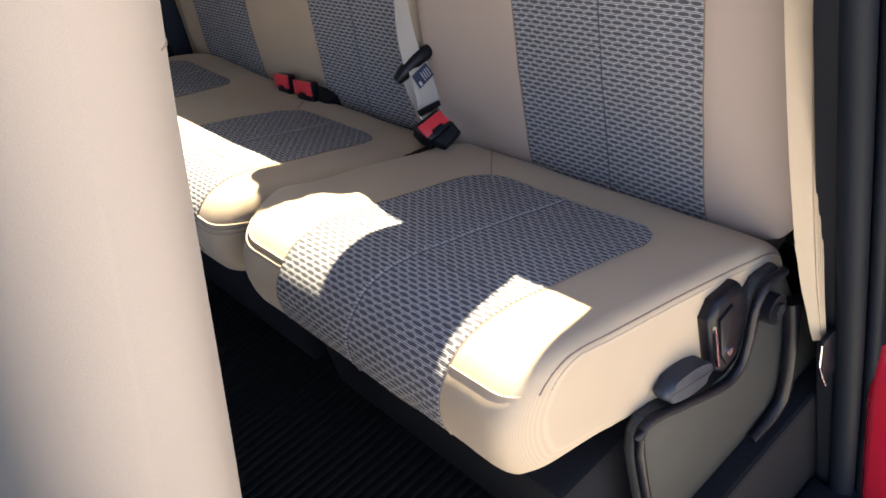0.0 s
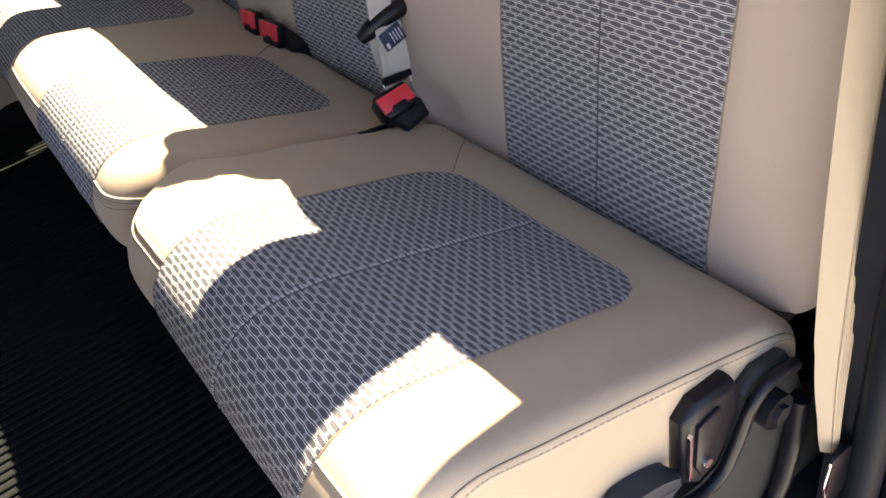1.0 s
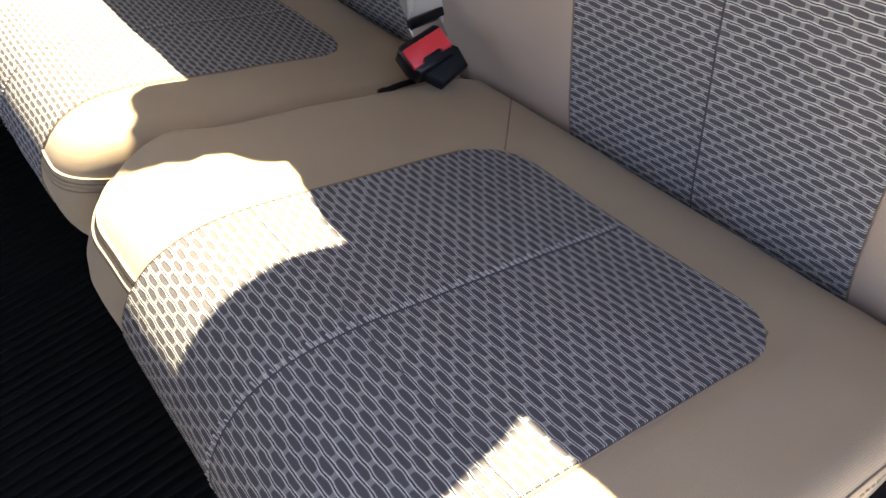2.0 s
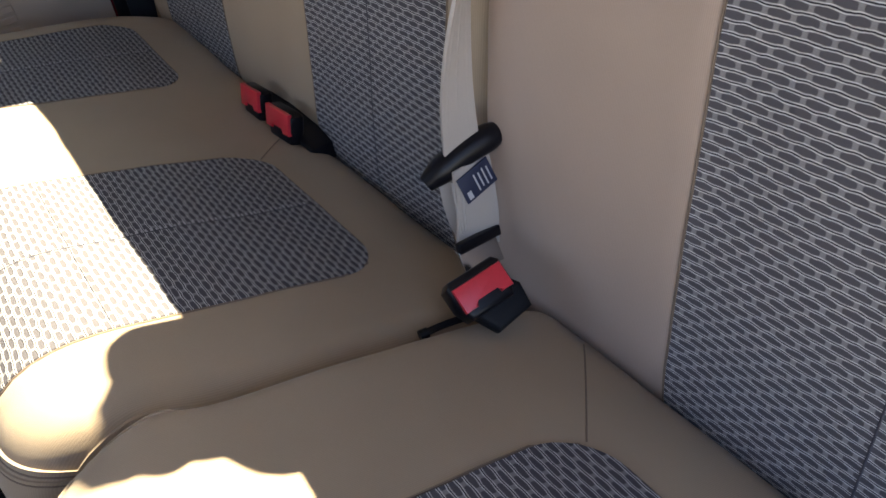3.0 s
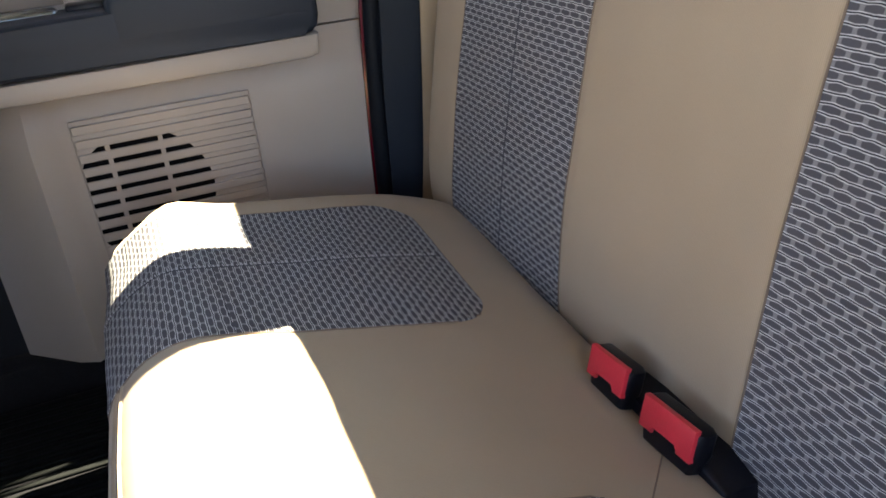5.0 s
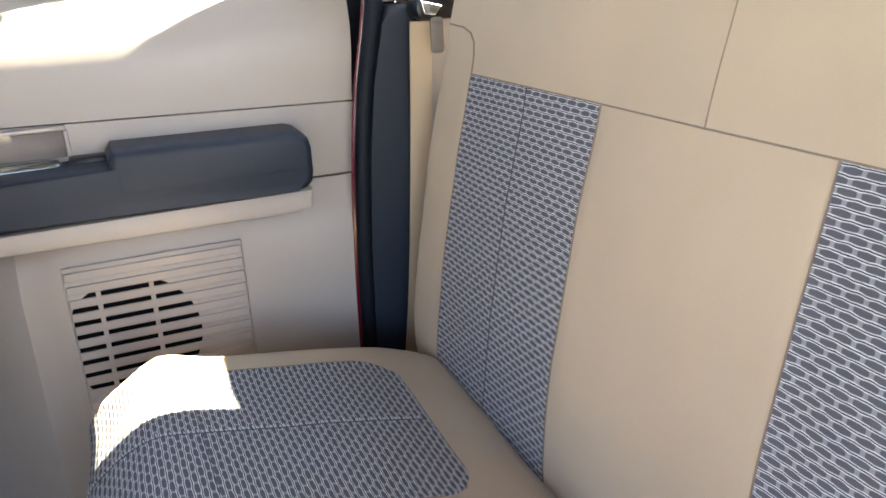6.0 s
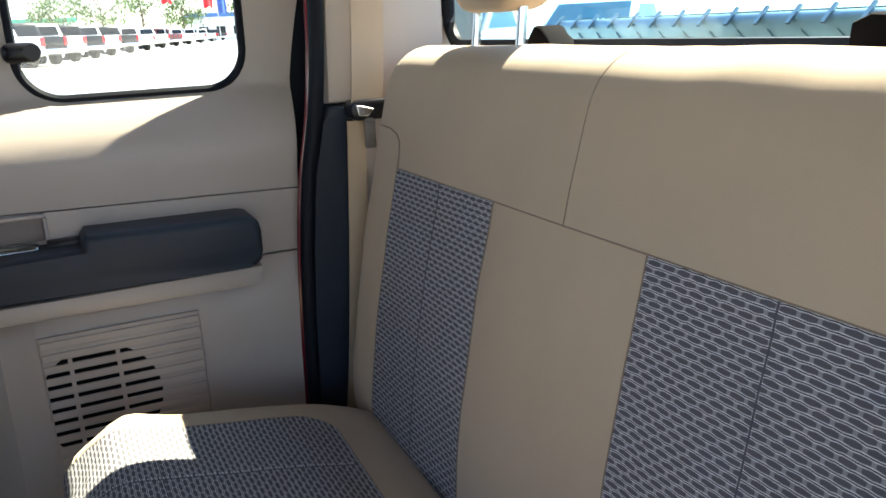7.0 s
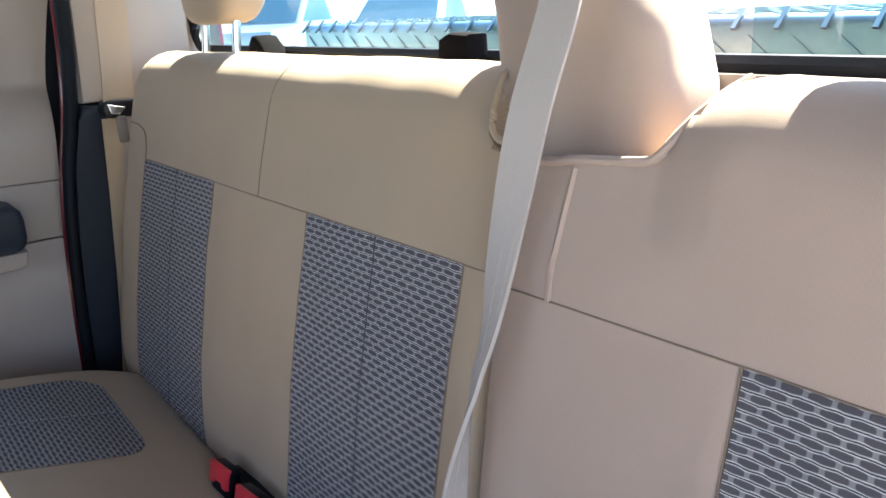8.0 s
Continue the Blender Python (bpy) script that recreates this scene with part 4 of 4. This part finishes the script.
def turn(f):
    """The strap lies flat on the backrest above and turns edge-on lower down, to suit the tongue."""
    p = line[round(f * (len(line) - 1))]
    if p.x >= 0.85:
        return (0.05, -1, -0.1)
    t = 0.5 * max(0.0, min(1.0, (1.66 - p.z) / 0.16)) + 0.5 * max(0.0, min(1.0, (1.48 - p.z) / 0.18))
    return Vector((0.2, -1, -0.2)).lerp(Vector((-0.94, 0.17, -0.24)), t)
part("webbing", ribbon(line, turn, lambda f: 0.033), WEB_PALE, cb)
for o in (-0.32, 0.0, 0.32):
    part("web_line", tube([p + Vector(turn(i / (len(line) - 1))).normalized() * 0.033 * o for i, p in enumerate(line)], 0.0018, 6), WEB_PALE, cb)
# doubled webbing under the tongue handle, down to the plate
part("webbing", ribbon(spline([(0.704, 1.0215, 1.310), (0.702, 1.0165, 1.290), (0.697, 1.010, 1.262), (0.692, 1.008, 1.236)], 0.006), lambda f: (0.98, 0.10 - 0.2 * f, 0.12 - 0.30 * f), lambda f: 0.037 + 0.004 * f), WEB_PALE, cb)
part("webbing", ribbon(spline([(0.690, 1.040, 1.300), (0.688, 1.036, 1.275), (0.690, 1.034, 1.250), (0.694, 1.030, 1.232)], 0.006), lambda f: (0.75, -0.6, 0.1), 0.011), WEB_PALE, cb)
for o in (0.0, 0.0045, 0.009):
    part("web_edge", tube(spline([(0.682 + o * 0.8, 1.0165 - 0.1 * o, 1.301), (0.6805 + o * 0.7, 1.013 - 0.1 * o, 1.281), (0.6785 + o * 0.5, 1.0085 - 0.1 * o, 1.258)], 0.006), 0.0009, 6), WEB_PALE, cb)
bar = [BAR0.lerp(BAR1, i / 14) + Vector((0, 0, 0.004 * math.sin(math.pi * i / 14))) for i in range(15)]
part("tongue_handle", tube(bar, lambda f: 0.0118 * (0.62 + 0.38 * min(1, 5 * f)) * (0.70 + 0.30 * min(1, 6 * (1 - f))), 14), BLACK, cb, "black tongue handle")
def tagbox(c, du, dv, hu, hv, h, material, name, parent, label=""):
    du = Vector(du).normalized()
    nn = du.cross(Vector(dv)).normalized()
    dv = nn.cross(du).normalized()
    m = Matrix((du, dv, nn)).transposed().to_4x4()
    m.translation = Vector(c)
    return part(name, boxed(-hu, hu, -hv, hv, -h, h, min(hu, hv, h) * 0.35, 2, m), material, parent, label)
TU, TV = Vector((0.97, 0.09, 0.20)).normalized(), Vector((0.07, 0.24, 0.96)).normalized()
TN = TU.cross(TV).normalized()
if TN.y > 0:
    TN = -TN
TC = Vector((0.7035, 1.0165, 1.2935)) + TN * 0.0024
tg = tagbox(TC, TU, TV, 0.0165, 0.0115, 0.0008, TAG, "label_tag", cb, "navy woven warning label")
for i, o in enumerate((-0.001, 0.0035, 0.008, 0.0125)):
    tagbox(TC + TU * o + TN * 0.0006 - TV * 0.001, TU, TV, 0.0007, 0.0075 - 0.001 * (i % 2), 0.0006, TAGINK, "print_bar", tg)
tagbox(TC - TU * 0.0095 - TV * 0.0065 + TN * 0.0006, TU, TV, 0.0022, 0.0034, 0.0006, TAGINK, "print_bar", tg)
tagbox((0.688, 1.000, 1.236), (0.97, 0.09, -0.20), (0.1, 0.60, 0.80), 0.0205, 0.012, 0.0016, STEEL, "tongue", cb, "steel tongue plate")
tagbox((0.691, 1.004, 1.2475), (0.97, 0.09, -0.12), (0.05, 0.25, 0.96), 0.0220, 0.0045, 0.0035, BLACK, "tongue_collar", cb)


def buckle(name, c, w, l, half_w, l0, l1, thick, label, up=0.0, h=0.0128):
    """A belt buckle: black casing, red release button with a slot. w: its width, l: towards its mouth."""
    w = Vector(w).normalized()
    nn = w.cross(Vector(l)).normalized()
    l = nn.cross(w).normalized()
    m = Matrix((w, l, nn)).transposed().to_4x4()
    m.translation = Vector(c)
    e = thing(name, c, label, "buckle", "belt buckles")
    bm = prism([(-half_w * 0.8, l0), (half_w * 0.8, l0), (half_w, l0 * 0.3), (half_w, l1 * 0.75), (half_w * 0.82, l1), (-half_w * 0.82, l1), (-half_w, l1 * 0.75), (-half_w, l0 * 0.3)], "z", -thick, 0.0, 0.005, 3)
    bmesh.ops.transform(bm, matrix=m, verts=bm.verts)
    part("casing", bm, BLACK, e)
    b = half_w * 0.90
    bm = prism([(-b, -h), (-b * 0.50, -h), (-b * 0.46, -h * 0.45), (b * 0.46, -h * 0.45), (b * 0.50, -h), (b, -h), (b, h), (-b, h)], "z", -0.003, 0.0035, 0.0014, 2)
    bmesh.ops.transform(bm, matrix=m @ Matrix.Translation((0, up, 0)), verts=bm.verts)
    part("release_button", bm, RED, e, "red release button with a slot")
    return e


mid_buckle = buckle("belt_buckle", (0.6555, 0.952, 1.250), (0.98, -0.07, 0.14), (-0.05, 0.72, 0.66), 0.0240, -0.0175, 0.0170, 0.032, "black buckle with red button, belt tongue latched in", 0.000, 0.0103)
stalk = prism([(-0.004, -0.036), (0.029, -0.032), (0.031, -0.012), (0.020, 0.004), (-0.018, -0.010)], "z", -0.030, -0.008, 0.006, 3)
bw, bl = Vector((0.98, -0.07, 0.14)).normalized(), Vector((-0.05, 0.72, 0.66))
bn = bw.cross(bl).normalized()
bmat = Matrix((bw, bn.cross(bw).normalized(), bn)).transposed().to_4x4()
bmat.translation = Vector((0.6555, 0.952, 1.250))
bmesh.ops.transform(stalk, matrix=bmat, verts=stalk.verts)
part("stalk", stalk, TRIM_DARK, mid_buckle, "black buckle stalk")
buckle("belt_buckle", (0.683, 1.462, 1.2165), (0.06, -1.0, 0.03), (0.25, 0.03, 0.97), 0.025, -0.026, 0.0125, 0.018, "black buckle with red button, empty, in the seat crease")
buckle("belt_buckle", (0.6835, 1.385, 1.2155), (0.06, -1.0, 0.03), (0.25, 0.03, 0.97), 0.030, -0.026, 0.0125, 0.018, "black buckle with wide red button, empty, in the seat crease")
bb = thing("buckle_boot", (0.70, 1.40, 1.19), "black plastic boot that holds two buckles", "buckle boot")
part("boot", prism([(1.505, 1.185), (1.332, 1.170), (1.334, 1.190), (1.360, 1.199), (1.44, 1.201), (1.500, 1.197)], "x", 0.692, 0.726, 0.006, 3), BLACK, bb)
st = thing("pull_strap", (0.62, 0.975, 1.21), "short black pull strap between the cushions", "strap")
part("strap", ribbon(spline([(0.612, 0.977, 1.213), (0.634, 0.974, 1.212), (0.665, 0.970, 1.206)], 0.006), lambda f: (0, 0.9, 0.4), 0.005, 0.0015), BLACK, st)
part("bead", tube([(0.608, 0.977, 1.213), (0.615, 0.976, 1.213)], 0.0045, 10), BLACK, st)

# ---- front seat and step ----
fseat = thing("front_seat", (-0.2, 0.68, 0.84), "pale tan cloth front seat, its back towards the bench", "car seat")
FB = [(-0.043, 0.980), (0.017, 1.120), (0.097, 1.354), (0.177, 1.612), (0.223, 1.760), (0.223, 1.840), (0.177, 1.875), (0.127, 1.840), (0.072, 1.640), (-0.033, 1.330), (-0.123, 1.060), (-0.113, 0.980)]
fp = Pad(FB, 0.415, 0.945, 0.055, lambda s, y: 0.058 * max(0.0, 1 - ((y - 0.76) / 0.31) ** 2) * max(0.0, min(1.0, (s - 0.02) / 0.1, (0.95 - s) / 0.15)))
part("backrest", fp.mesh(0.02), TAN_FRONT, fseat)
s_a = fp.find(z=1.665, lo=0.4, hi=1.0)
part("cross_seam", fp.seam([(s_a, 0.45), (s_a, 0.91)], 0.0010, -0.0002), SEAM, fseat)
part("cushion", Pad([(-0.08, 1.08), (-0.10, 1.19), (-0.3, 1.215), (-0.55, 1.245), (-0.63, 1.20), (-0.60, 1.10), (-0.3, 1.06)], 0.42, 0.94, 0.04).mesh(0.03), TAN_FRONT, fseat)
part("base", boxed(-0.55, -0.10, 0.46, 0.90, 0.82, 1.07, 0.02), TRIM_DARK, fseat)
# Unseen far front seat, added to block light on the far footwell.
copy_thing(fseat, pose(-0.23, 1.76, 0.84))

# ---- outside ----
def ground_z(x, y):
    """The lot climbs gently away from the far side of the truck, then lies level."""
    t = max(0.0, min(1.0, (y - 2) / 40))
    return 0.72 * t * t * (3 - 2 * t)


LOT = mat("pale_concrete", (0.46, 0.435, 0.395), 0.9, 0.12, 3.0, 0.3, stain=0.15)
GREEN = mat("leaves", (0.075, 0.13, 0.03), 0.7, 0.35, 4.0, 0.0, stain=0.8)
BARK = mat("bark", (0.12, 0.09, 0.065), 0.9, 0.3, 30)
TYRE = mat("tyre", (0.02, 0.02, 0.022), 0.8, 0.2, 60)
CARGLASS = mat("car_glass", (0.008, 0.012, 0.018), 0.12, 0.1, 20, 0.0, spec=0.25)
BLUEGLASS = mat("blue_windscreen", (0.08, 0.20, 0.30), 0.12, 0.1, 20, 0.0)
WHITE = mat("white_paint", (0.75, 0.76, 0.77), 0.3, 0.03, 20, 0.0, coat=0.6)
SILVER = mat("silver_paint", (0.42, 0.43, 0.45), 0.3, 0.05, 20, 0.0, metal=0.3, coat=0.6)
DARKPAINT = mat("black_paint", (0.009, 0.010, 0.014), 0.3, 0.1, 20, 0.0, spec=0.3, coat=0.15)
LAMP = mat("tail_lamp", (0.55, 0.015, 0.02), 0.2, 0.1, 20, 0.0, coat=0.5)
CHROME = mat("chrome", (0.7, 0.7, 0.72), 0.15, 0.05, 20, 0.0, metal=1.0)

bm = bmesh.new()
xs = [-2500, -600, -150, -60, -30, -15, -6, 0, 6, 15, 30, 60, 150, 600, 2500]
ys = [-2500, -600, -150, -50, -15, -4, 0, 2, 6, 12, 20, 30, 45, 70, 100, 160, 300, 900, 2500]
g = [[bm.verts.new((x, y, ground_z(max(-60, min(60, x)), max(-50, min(160, y))))) for x in xs] for y in ys]
for a, b in zip(g, g[1:]):
    for i in range(len(xs) - 1):
        bm.faces.new((a[i], a[i + 1], b[i + 1], b[i]))
tagged(part("ground", bm, LOT), "sunlit pale concrete car park", "ground", kind="structure")

# the bed of this truck and its tool chest
bed = thing("truck_bed", (2.2, 1.2, 0.6), "open red pickup bed behind the cab", "pickup bed")
part("bed_floor", boxed(1.08, 3.2, 0.20, 2.20, 0.86, 0.92), PAINT, bed)
part("bed_wall", boxed(1.07, 1.10, 0.20, 2.20, 0.92, 1.44, 0.01), PAINT, bed)
for y in (0.17, 2.15):
    part("bed_side", boxed(1.07, 3.2, y, y + 0.08, 0.60, 1.46, 0.02), PAINT, bed)
chest = thing("tool_chest", (1.4, 1.2, 1.46), "bright aluminium tread-plate tool chest across the truck bed", "tool box")
part("chest_body", boxed(1.315, 1.80, 0.17, 2.23, 1.462, 1.672, 0.015, 3), BOX, chest)
part("lid", boxed(1.290, 1.815, 0.155, 2.245, 1.674, 1.730, 0.013, 4), BOX, chest, "tread-plate lid with rolled edge")
bm = bmesh.new()
for i in range(37):
    y = 0.19 + i * 0.056
    for j, z in enumerate((1.49, 1.52, 1.55, 1.58, 1.61, 1.64)):
        a = radians(38 if (i + j) % 2 else -38)
        box(bm, -0.0016, 0.0022, -0.017, 0.017, -0.003, 0.003, 0, 1, Matrix.Translation((1.3145, y, z)) @ Matrix.Rotation(a, 4, "X"))
    box(bm, -0.0016, 0.0022, -0.018, 0.018, -0.0035, 0.0035, 0, 1, Matrix.Translation((1.2895, y, 1.693)) @ Matrix.Rotation(radians(40), 4, "X"))
    box(bm, -0.017, 0.017, -0.003, 0.003, -0.0016, 0.0022, 0, 1, Matrix.Translation((1.2940, y + 0.028, 1.7262)) @ Matrix.Rotation(radians(-45), 4, "Y"))
    for j in range(15):
        a = radians(45 if (i + j) % 2 else -45)
        box(bm, -0.017, 0.017, -0.003, 0.003, -0.0016, 0.0022, 0, 1, Matrix.Translation((1.335 + j * 0.031, y, 1.730)) @ Matrix.Rotation(a, 4, "Z"))
tagged(part("tread_bars", bm, BOX, chest, smooth=False), kind="stuff")


def pickup(name, x, y, turn_deg, paint, label, glassy=None):
    """A parked crew-cab pickup, nose along its local +x; built at the origin and turned into place."""
    t = thing(name, (0, 0, 0), label, "pickup truck", "parked pickups")
    gm = glassy or CARGLASS
    part("body", prism([(-2.9, 0.55), (-2.9, 1.25), (-0.95, 1.28), (-0.9, 1.22), (1.2, 1.25), (2.75, 1.12), (2.85, 0.95), (2.85, 0.5), (2.3, 0.45), (-2.3, 0.45)], "y", -0.98, 0.98, 0.07, 2), paint, t)
    bm = bmesh.new()
    lo = [(-0.92, -0.9), (1.25, -0.9), (1.25, 0.9), (-0.92, 0.9)]
    hi = [(-0.72, -0.74), (0.35, -0.74), (0.35, 0.74), (-0.72, 0.74)]
    a = [bm.verts.new((p[0], p[1], 1.22)) for p in lo]; b = [bm.verts.new((p[0], p[1], 1.90)) for p in hi]
    bm.faces.new(a); bm.faces.new(b)
    for i in range(4):
        bm.faces.new((a[i], a[(i + 1) % 4], b[(i + 1) % 4], b[i]))
    bmesh.ops.bevel(bm, geom=list(bm.edges), offset=0.06, segments=2, affect="EDGES", profile=0.5)
    cab = part("cab", bm, paint, t)
    def quad(nm, pts, m, lab=""):
        bm = bmesh.new()
        v = [bm.verts.new(p) for p in pts]
        f = bm.faces.new(v)
        bmesh.ops.solidify(bm, geom=[f], thickness=0.012)
        return part(nm, bm, m, cab, lab, False)
    quad("rear_window", [(-0.915, -0.68, 1.32), (-0.915, 0.68, 1.32), (-0.775, 0.62, 1.78), (-0.775, -0.62, 1.78)], gm)
    quad("windscreen", [(1.18, -0.78, 1.30), (1.18, 0.78, 1.30), (0.45, 0.66, 1.85), (0.45, -0.66, 1.85)], gm)
    for s in (-1, 1):
        quad("side_window", [(-0.70, s * 0.898, 1.30), (1.0, s * 0.898, 1.30), (0.35, s * 0.775, 1.80), (-0.62, s * 0.775, 1.80)], gm)
        part("tail_lamp", boxed(-2.93, -2.86, s * 0.98 - (0.17 if s > 0 else 0), s * 0.98 + (0 if s > 0 else 0.17), 0.85, 1.22, 0.01), LAMP, t)
        for wx in (-1.75, 1.85):
            w = part("wheel", tube([(wx, s * 0.74, 0.39), (wx, s * 1.0, 0.39)], 0.39, 24), TYRE, t)
            part("rim", tube([(wx, s * 0.985, 0.39), (wx, s * 1.008, 0.39)], 0.23, 16), CHROME, w)
    part("bumper", boxed(-3.02, -2.88, -0.95, 0.95, 0.50, 0.72, 0.03), CHROME, t)
    part("tailgate", boxed(-2.925, -2.895, -0.78, 0.78, 0.78, 1.22, 0.015), paint, t)
    t.matrix_world = pose(x, y, ground_z(x, y), 0, 0, turn_deg)
    return t


MAROON = mat("maroon_paint", (0.10, 0.012, 0.015), 0.3, 0.05, 20, 0.0, coat=0.6)
kinds = [(37, WHITE, "white"), (41, DARKPAINT, "black"), (45, WHITE, "white"), (50, DARKPAINT, "black"), (55, WHITE, "white"), (62, DARKPAINT, "black"), (70, WHITE, "white"), (79, WHITE, "white"),
         (89, MAROON, "maroon"), (100, WHITE, "white"), (112, SILVER, "silver"), (126, WHITE, "white"), (142, DARKPAINT, "black")]
base = {}
for tail_y, paint, word in kinds:
    k = tail_y - 40
    x, y = 0.6 + 0.245 * k + 4 * (k / 110) ** 2 - 1.2, tail_y + 2.6
    if word not in base:
        base[word] = pickup("pickup_truck", x, y, 115, paint, word + " pickup truck parked in a long row")
    else:
        copy_thing(base[word], pose(x, y, ground_z(x, y), 0, 0, 115))
pickup("pickup_truck", 9.6, 13.0, 215, WHITE, "white pickup truck with a blue-tinted windscreen, facing the bed", BLUEGLASS)
pickup("pickup_truck", 10.5, 19.5, 215, SILVER, "silver pickup truck with a blue-tinted windscreen", BLUEGLASS)
pickup("pickup_truck", 14.0, 46.0, 200, WHITE, "white pickup truck parked alone at the aisle")


def tree(x, y, h, spread, seed):
    rnd = random.Random(seed)
    t = thing("tree", (x, y, ground_z(min(x, 60), min(y, 160))), "leafy green tree beyond the car park", "tree", "trees")
    z0 = t.location.z
    bm = tube(spline([(x, y, z0), (x + 0.1, y, z0 + h * 0.3), (x - 0.1, y + 0.1, z0 + h * 0.75)], 0.5), lambda f: 0.22 * (1 - 0.75 * f), 8)
    for i in range(7):
        a = rnd.uniform(0, 6.28)
        s = z0 + h * rnd.uniform(0.25, 0.6)
        tube(spline([(x, y, s), (x + math.cos(a) * spread * 0.4, y + math.sin(a) * spread * 0.4, s + h * 0.13), (x + math.cos(a) * spread * 0.75, y + math.sin(a) * spread * 0.75, s + h * 0.2)], 0.4), lambda f: 0.09 * (1 - 0.7 * f), 6, bm)
    part("trunk", bm, BARK, t)
    bm = bmesh.new()
    lumps = [(rnd.uniform(0, 6.28), rnd.uniform(0.1, 0.85), rnd.uniform(0.35, 1.0)) for _ in range(26)]
    for a, r, q in lumps:
        cx, cy, cz = x + math.cos(a) * r * spread, y + math.sin(a) * r * spread, z0 + h * q
        for _ in range(55):
            d = Vector((rnd.gauss(0, 1), rnd.gauss(0, 1), rnd.gauss(0, 0.8))) * spread * 0.16
            m = Matrix.Translation((cx + d.x, cy + d.y, cz + d.z)) @ Euler((rnd.uniform(0, 6), rnd.uniform(0, 6), rnd.uniform(0, 6))).to_matrix().to_4x4()
            s = rnd.uniform(0.14, 0.30)
            v = [bm.verts.new(m @ Vector(p)) for p in ((-s, 0, 0), (0, -s * 0.5, 0.02), (s, 0, 0), (0, s * 0.5, 0.02))]
            bm.faces.new(v)
    part("crown", bm, GREEN, t, smooth=False)
    return t


for i, (x, y, h, s) in enumerate(((9, 120, 9, 4.5), (15, 128, 10, 5.0), (30, 125, 9, 5.0), (37, 135, 11, 5.5), (3, 130, 7, 4.5), (22, 16 + 120, 8, 4), (34, 42, 9, 4.5), (30, 55, 8, 4.5))):
    tree(x, y, h, s, i)


def flag(x, y, h, cloth, word):
    z = ground_z(x, y)
    f = thing("flag_pole", (x, y, z), word + " banner on a pole at the car park", "flag")
    part("pole", tube([(x, y, z), (x, y, z + h)], 0.05, 8), SILVER, f)
    bm = bmesh.new()
    k = 8
    rows = [[bm.verts.new((x + 0.05 + 0.9 * i / k, y + 0.15 * math.sin(i * 1.1), z + h - 0.1 - j * 2.2 - 0.1 * math.sin(i))) for j in (0, 1)] for i in range(k + 1)]
    for a, b in zip(rows, rows[1:]):
        bm.faces.new((a[0], b[0], b[1], a[1]))
    part("banner", bm, cloth, f)


RED_CLOTH = mat("red_banner", (0.6, 0.03, 0.04), 0.8, 0.1, 20)
BLUE_CLOTH = mat("blue_banner", (0.05, 0.12, 0.4), 0.8, 0.1, 20)
flag(5.2, 75, 6.5, RED_CLOTH, "red")
flag(11.6, 82, 6.3, RED_CLOTH, "red")
flag(16.5, 88, 6.0, RED_CLOTH, "red")
flag(18.3, 90, 5.5, BLUE_CLOTH, "blue")


def low_building(x, y, w, d, h, wall_m, roof_m, label):
    z = ground_z(min(x, 60), min(y, 160))
    b = thing("building", (x, y, z), label, "building")
    part("wall", boxed(x, x + w, y, y + d, z, z + h), wall_m, b, smooth=False)
    part("roof", boxed(x - 0.4, x + w + 0.4, y - 0.4, y + d + 0.4, z + h, z + h + 0.7, 0.1), roof_m, b)
    for i in range(int(w / 3)):
        wn2 = part("window", boxed(x + 0.8 + i * 3, x + 2.4 + i * 3, y - 0.06, y + 0.02, z + 1.0, z + 2.4), CARGLASS, b, smooth=False)
        part("sill", boxed(x + 0.7 + i * 3, x + 2.5 + i * 3, y - 0.12, y + 0.02, z + 0.9, z + 1.0), wall_m, wn2, smooth=False)


low_building(-2, 150, 9, 8, 4.0, WHITE, mat("green_roof", (0.03, 0.32, 0.22), 0.5, 0.1, 5), "far low building with a green roof")
low_building(26, 150, 12, 8, 4.0, WHITE, mat("blue_roof", (0.05, 0.16, 0.42), 0.5, 0.1, 5), "far low building with a blue roof")
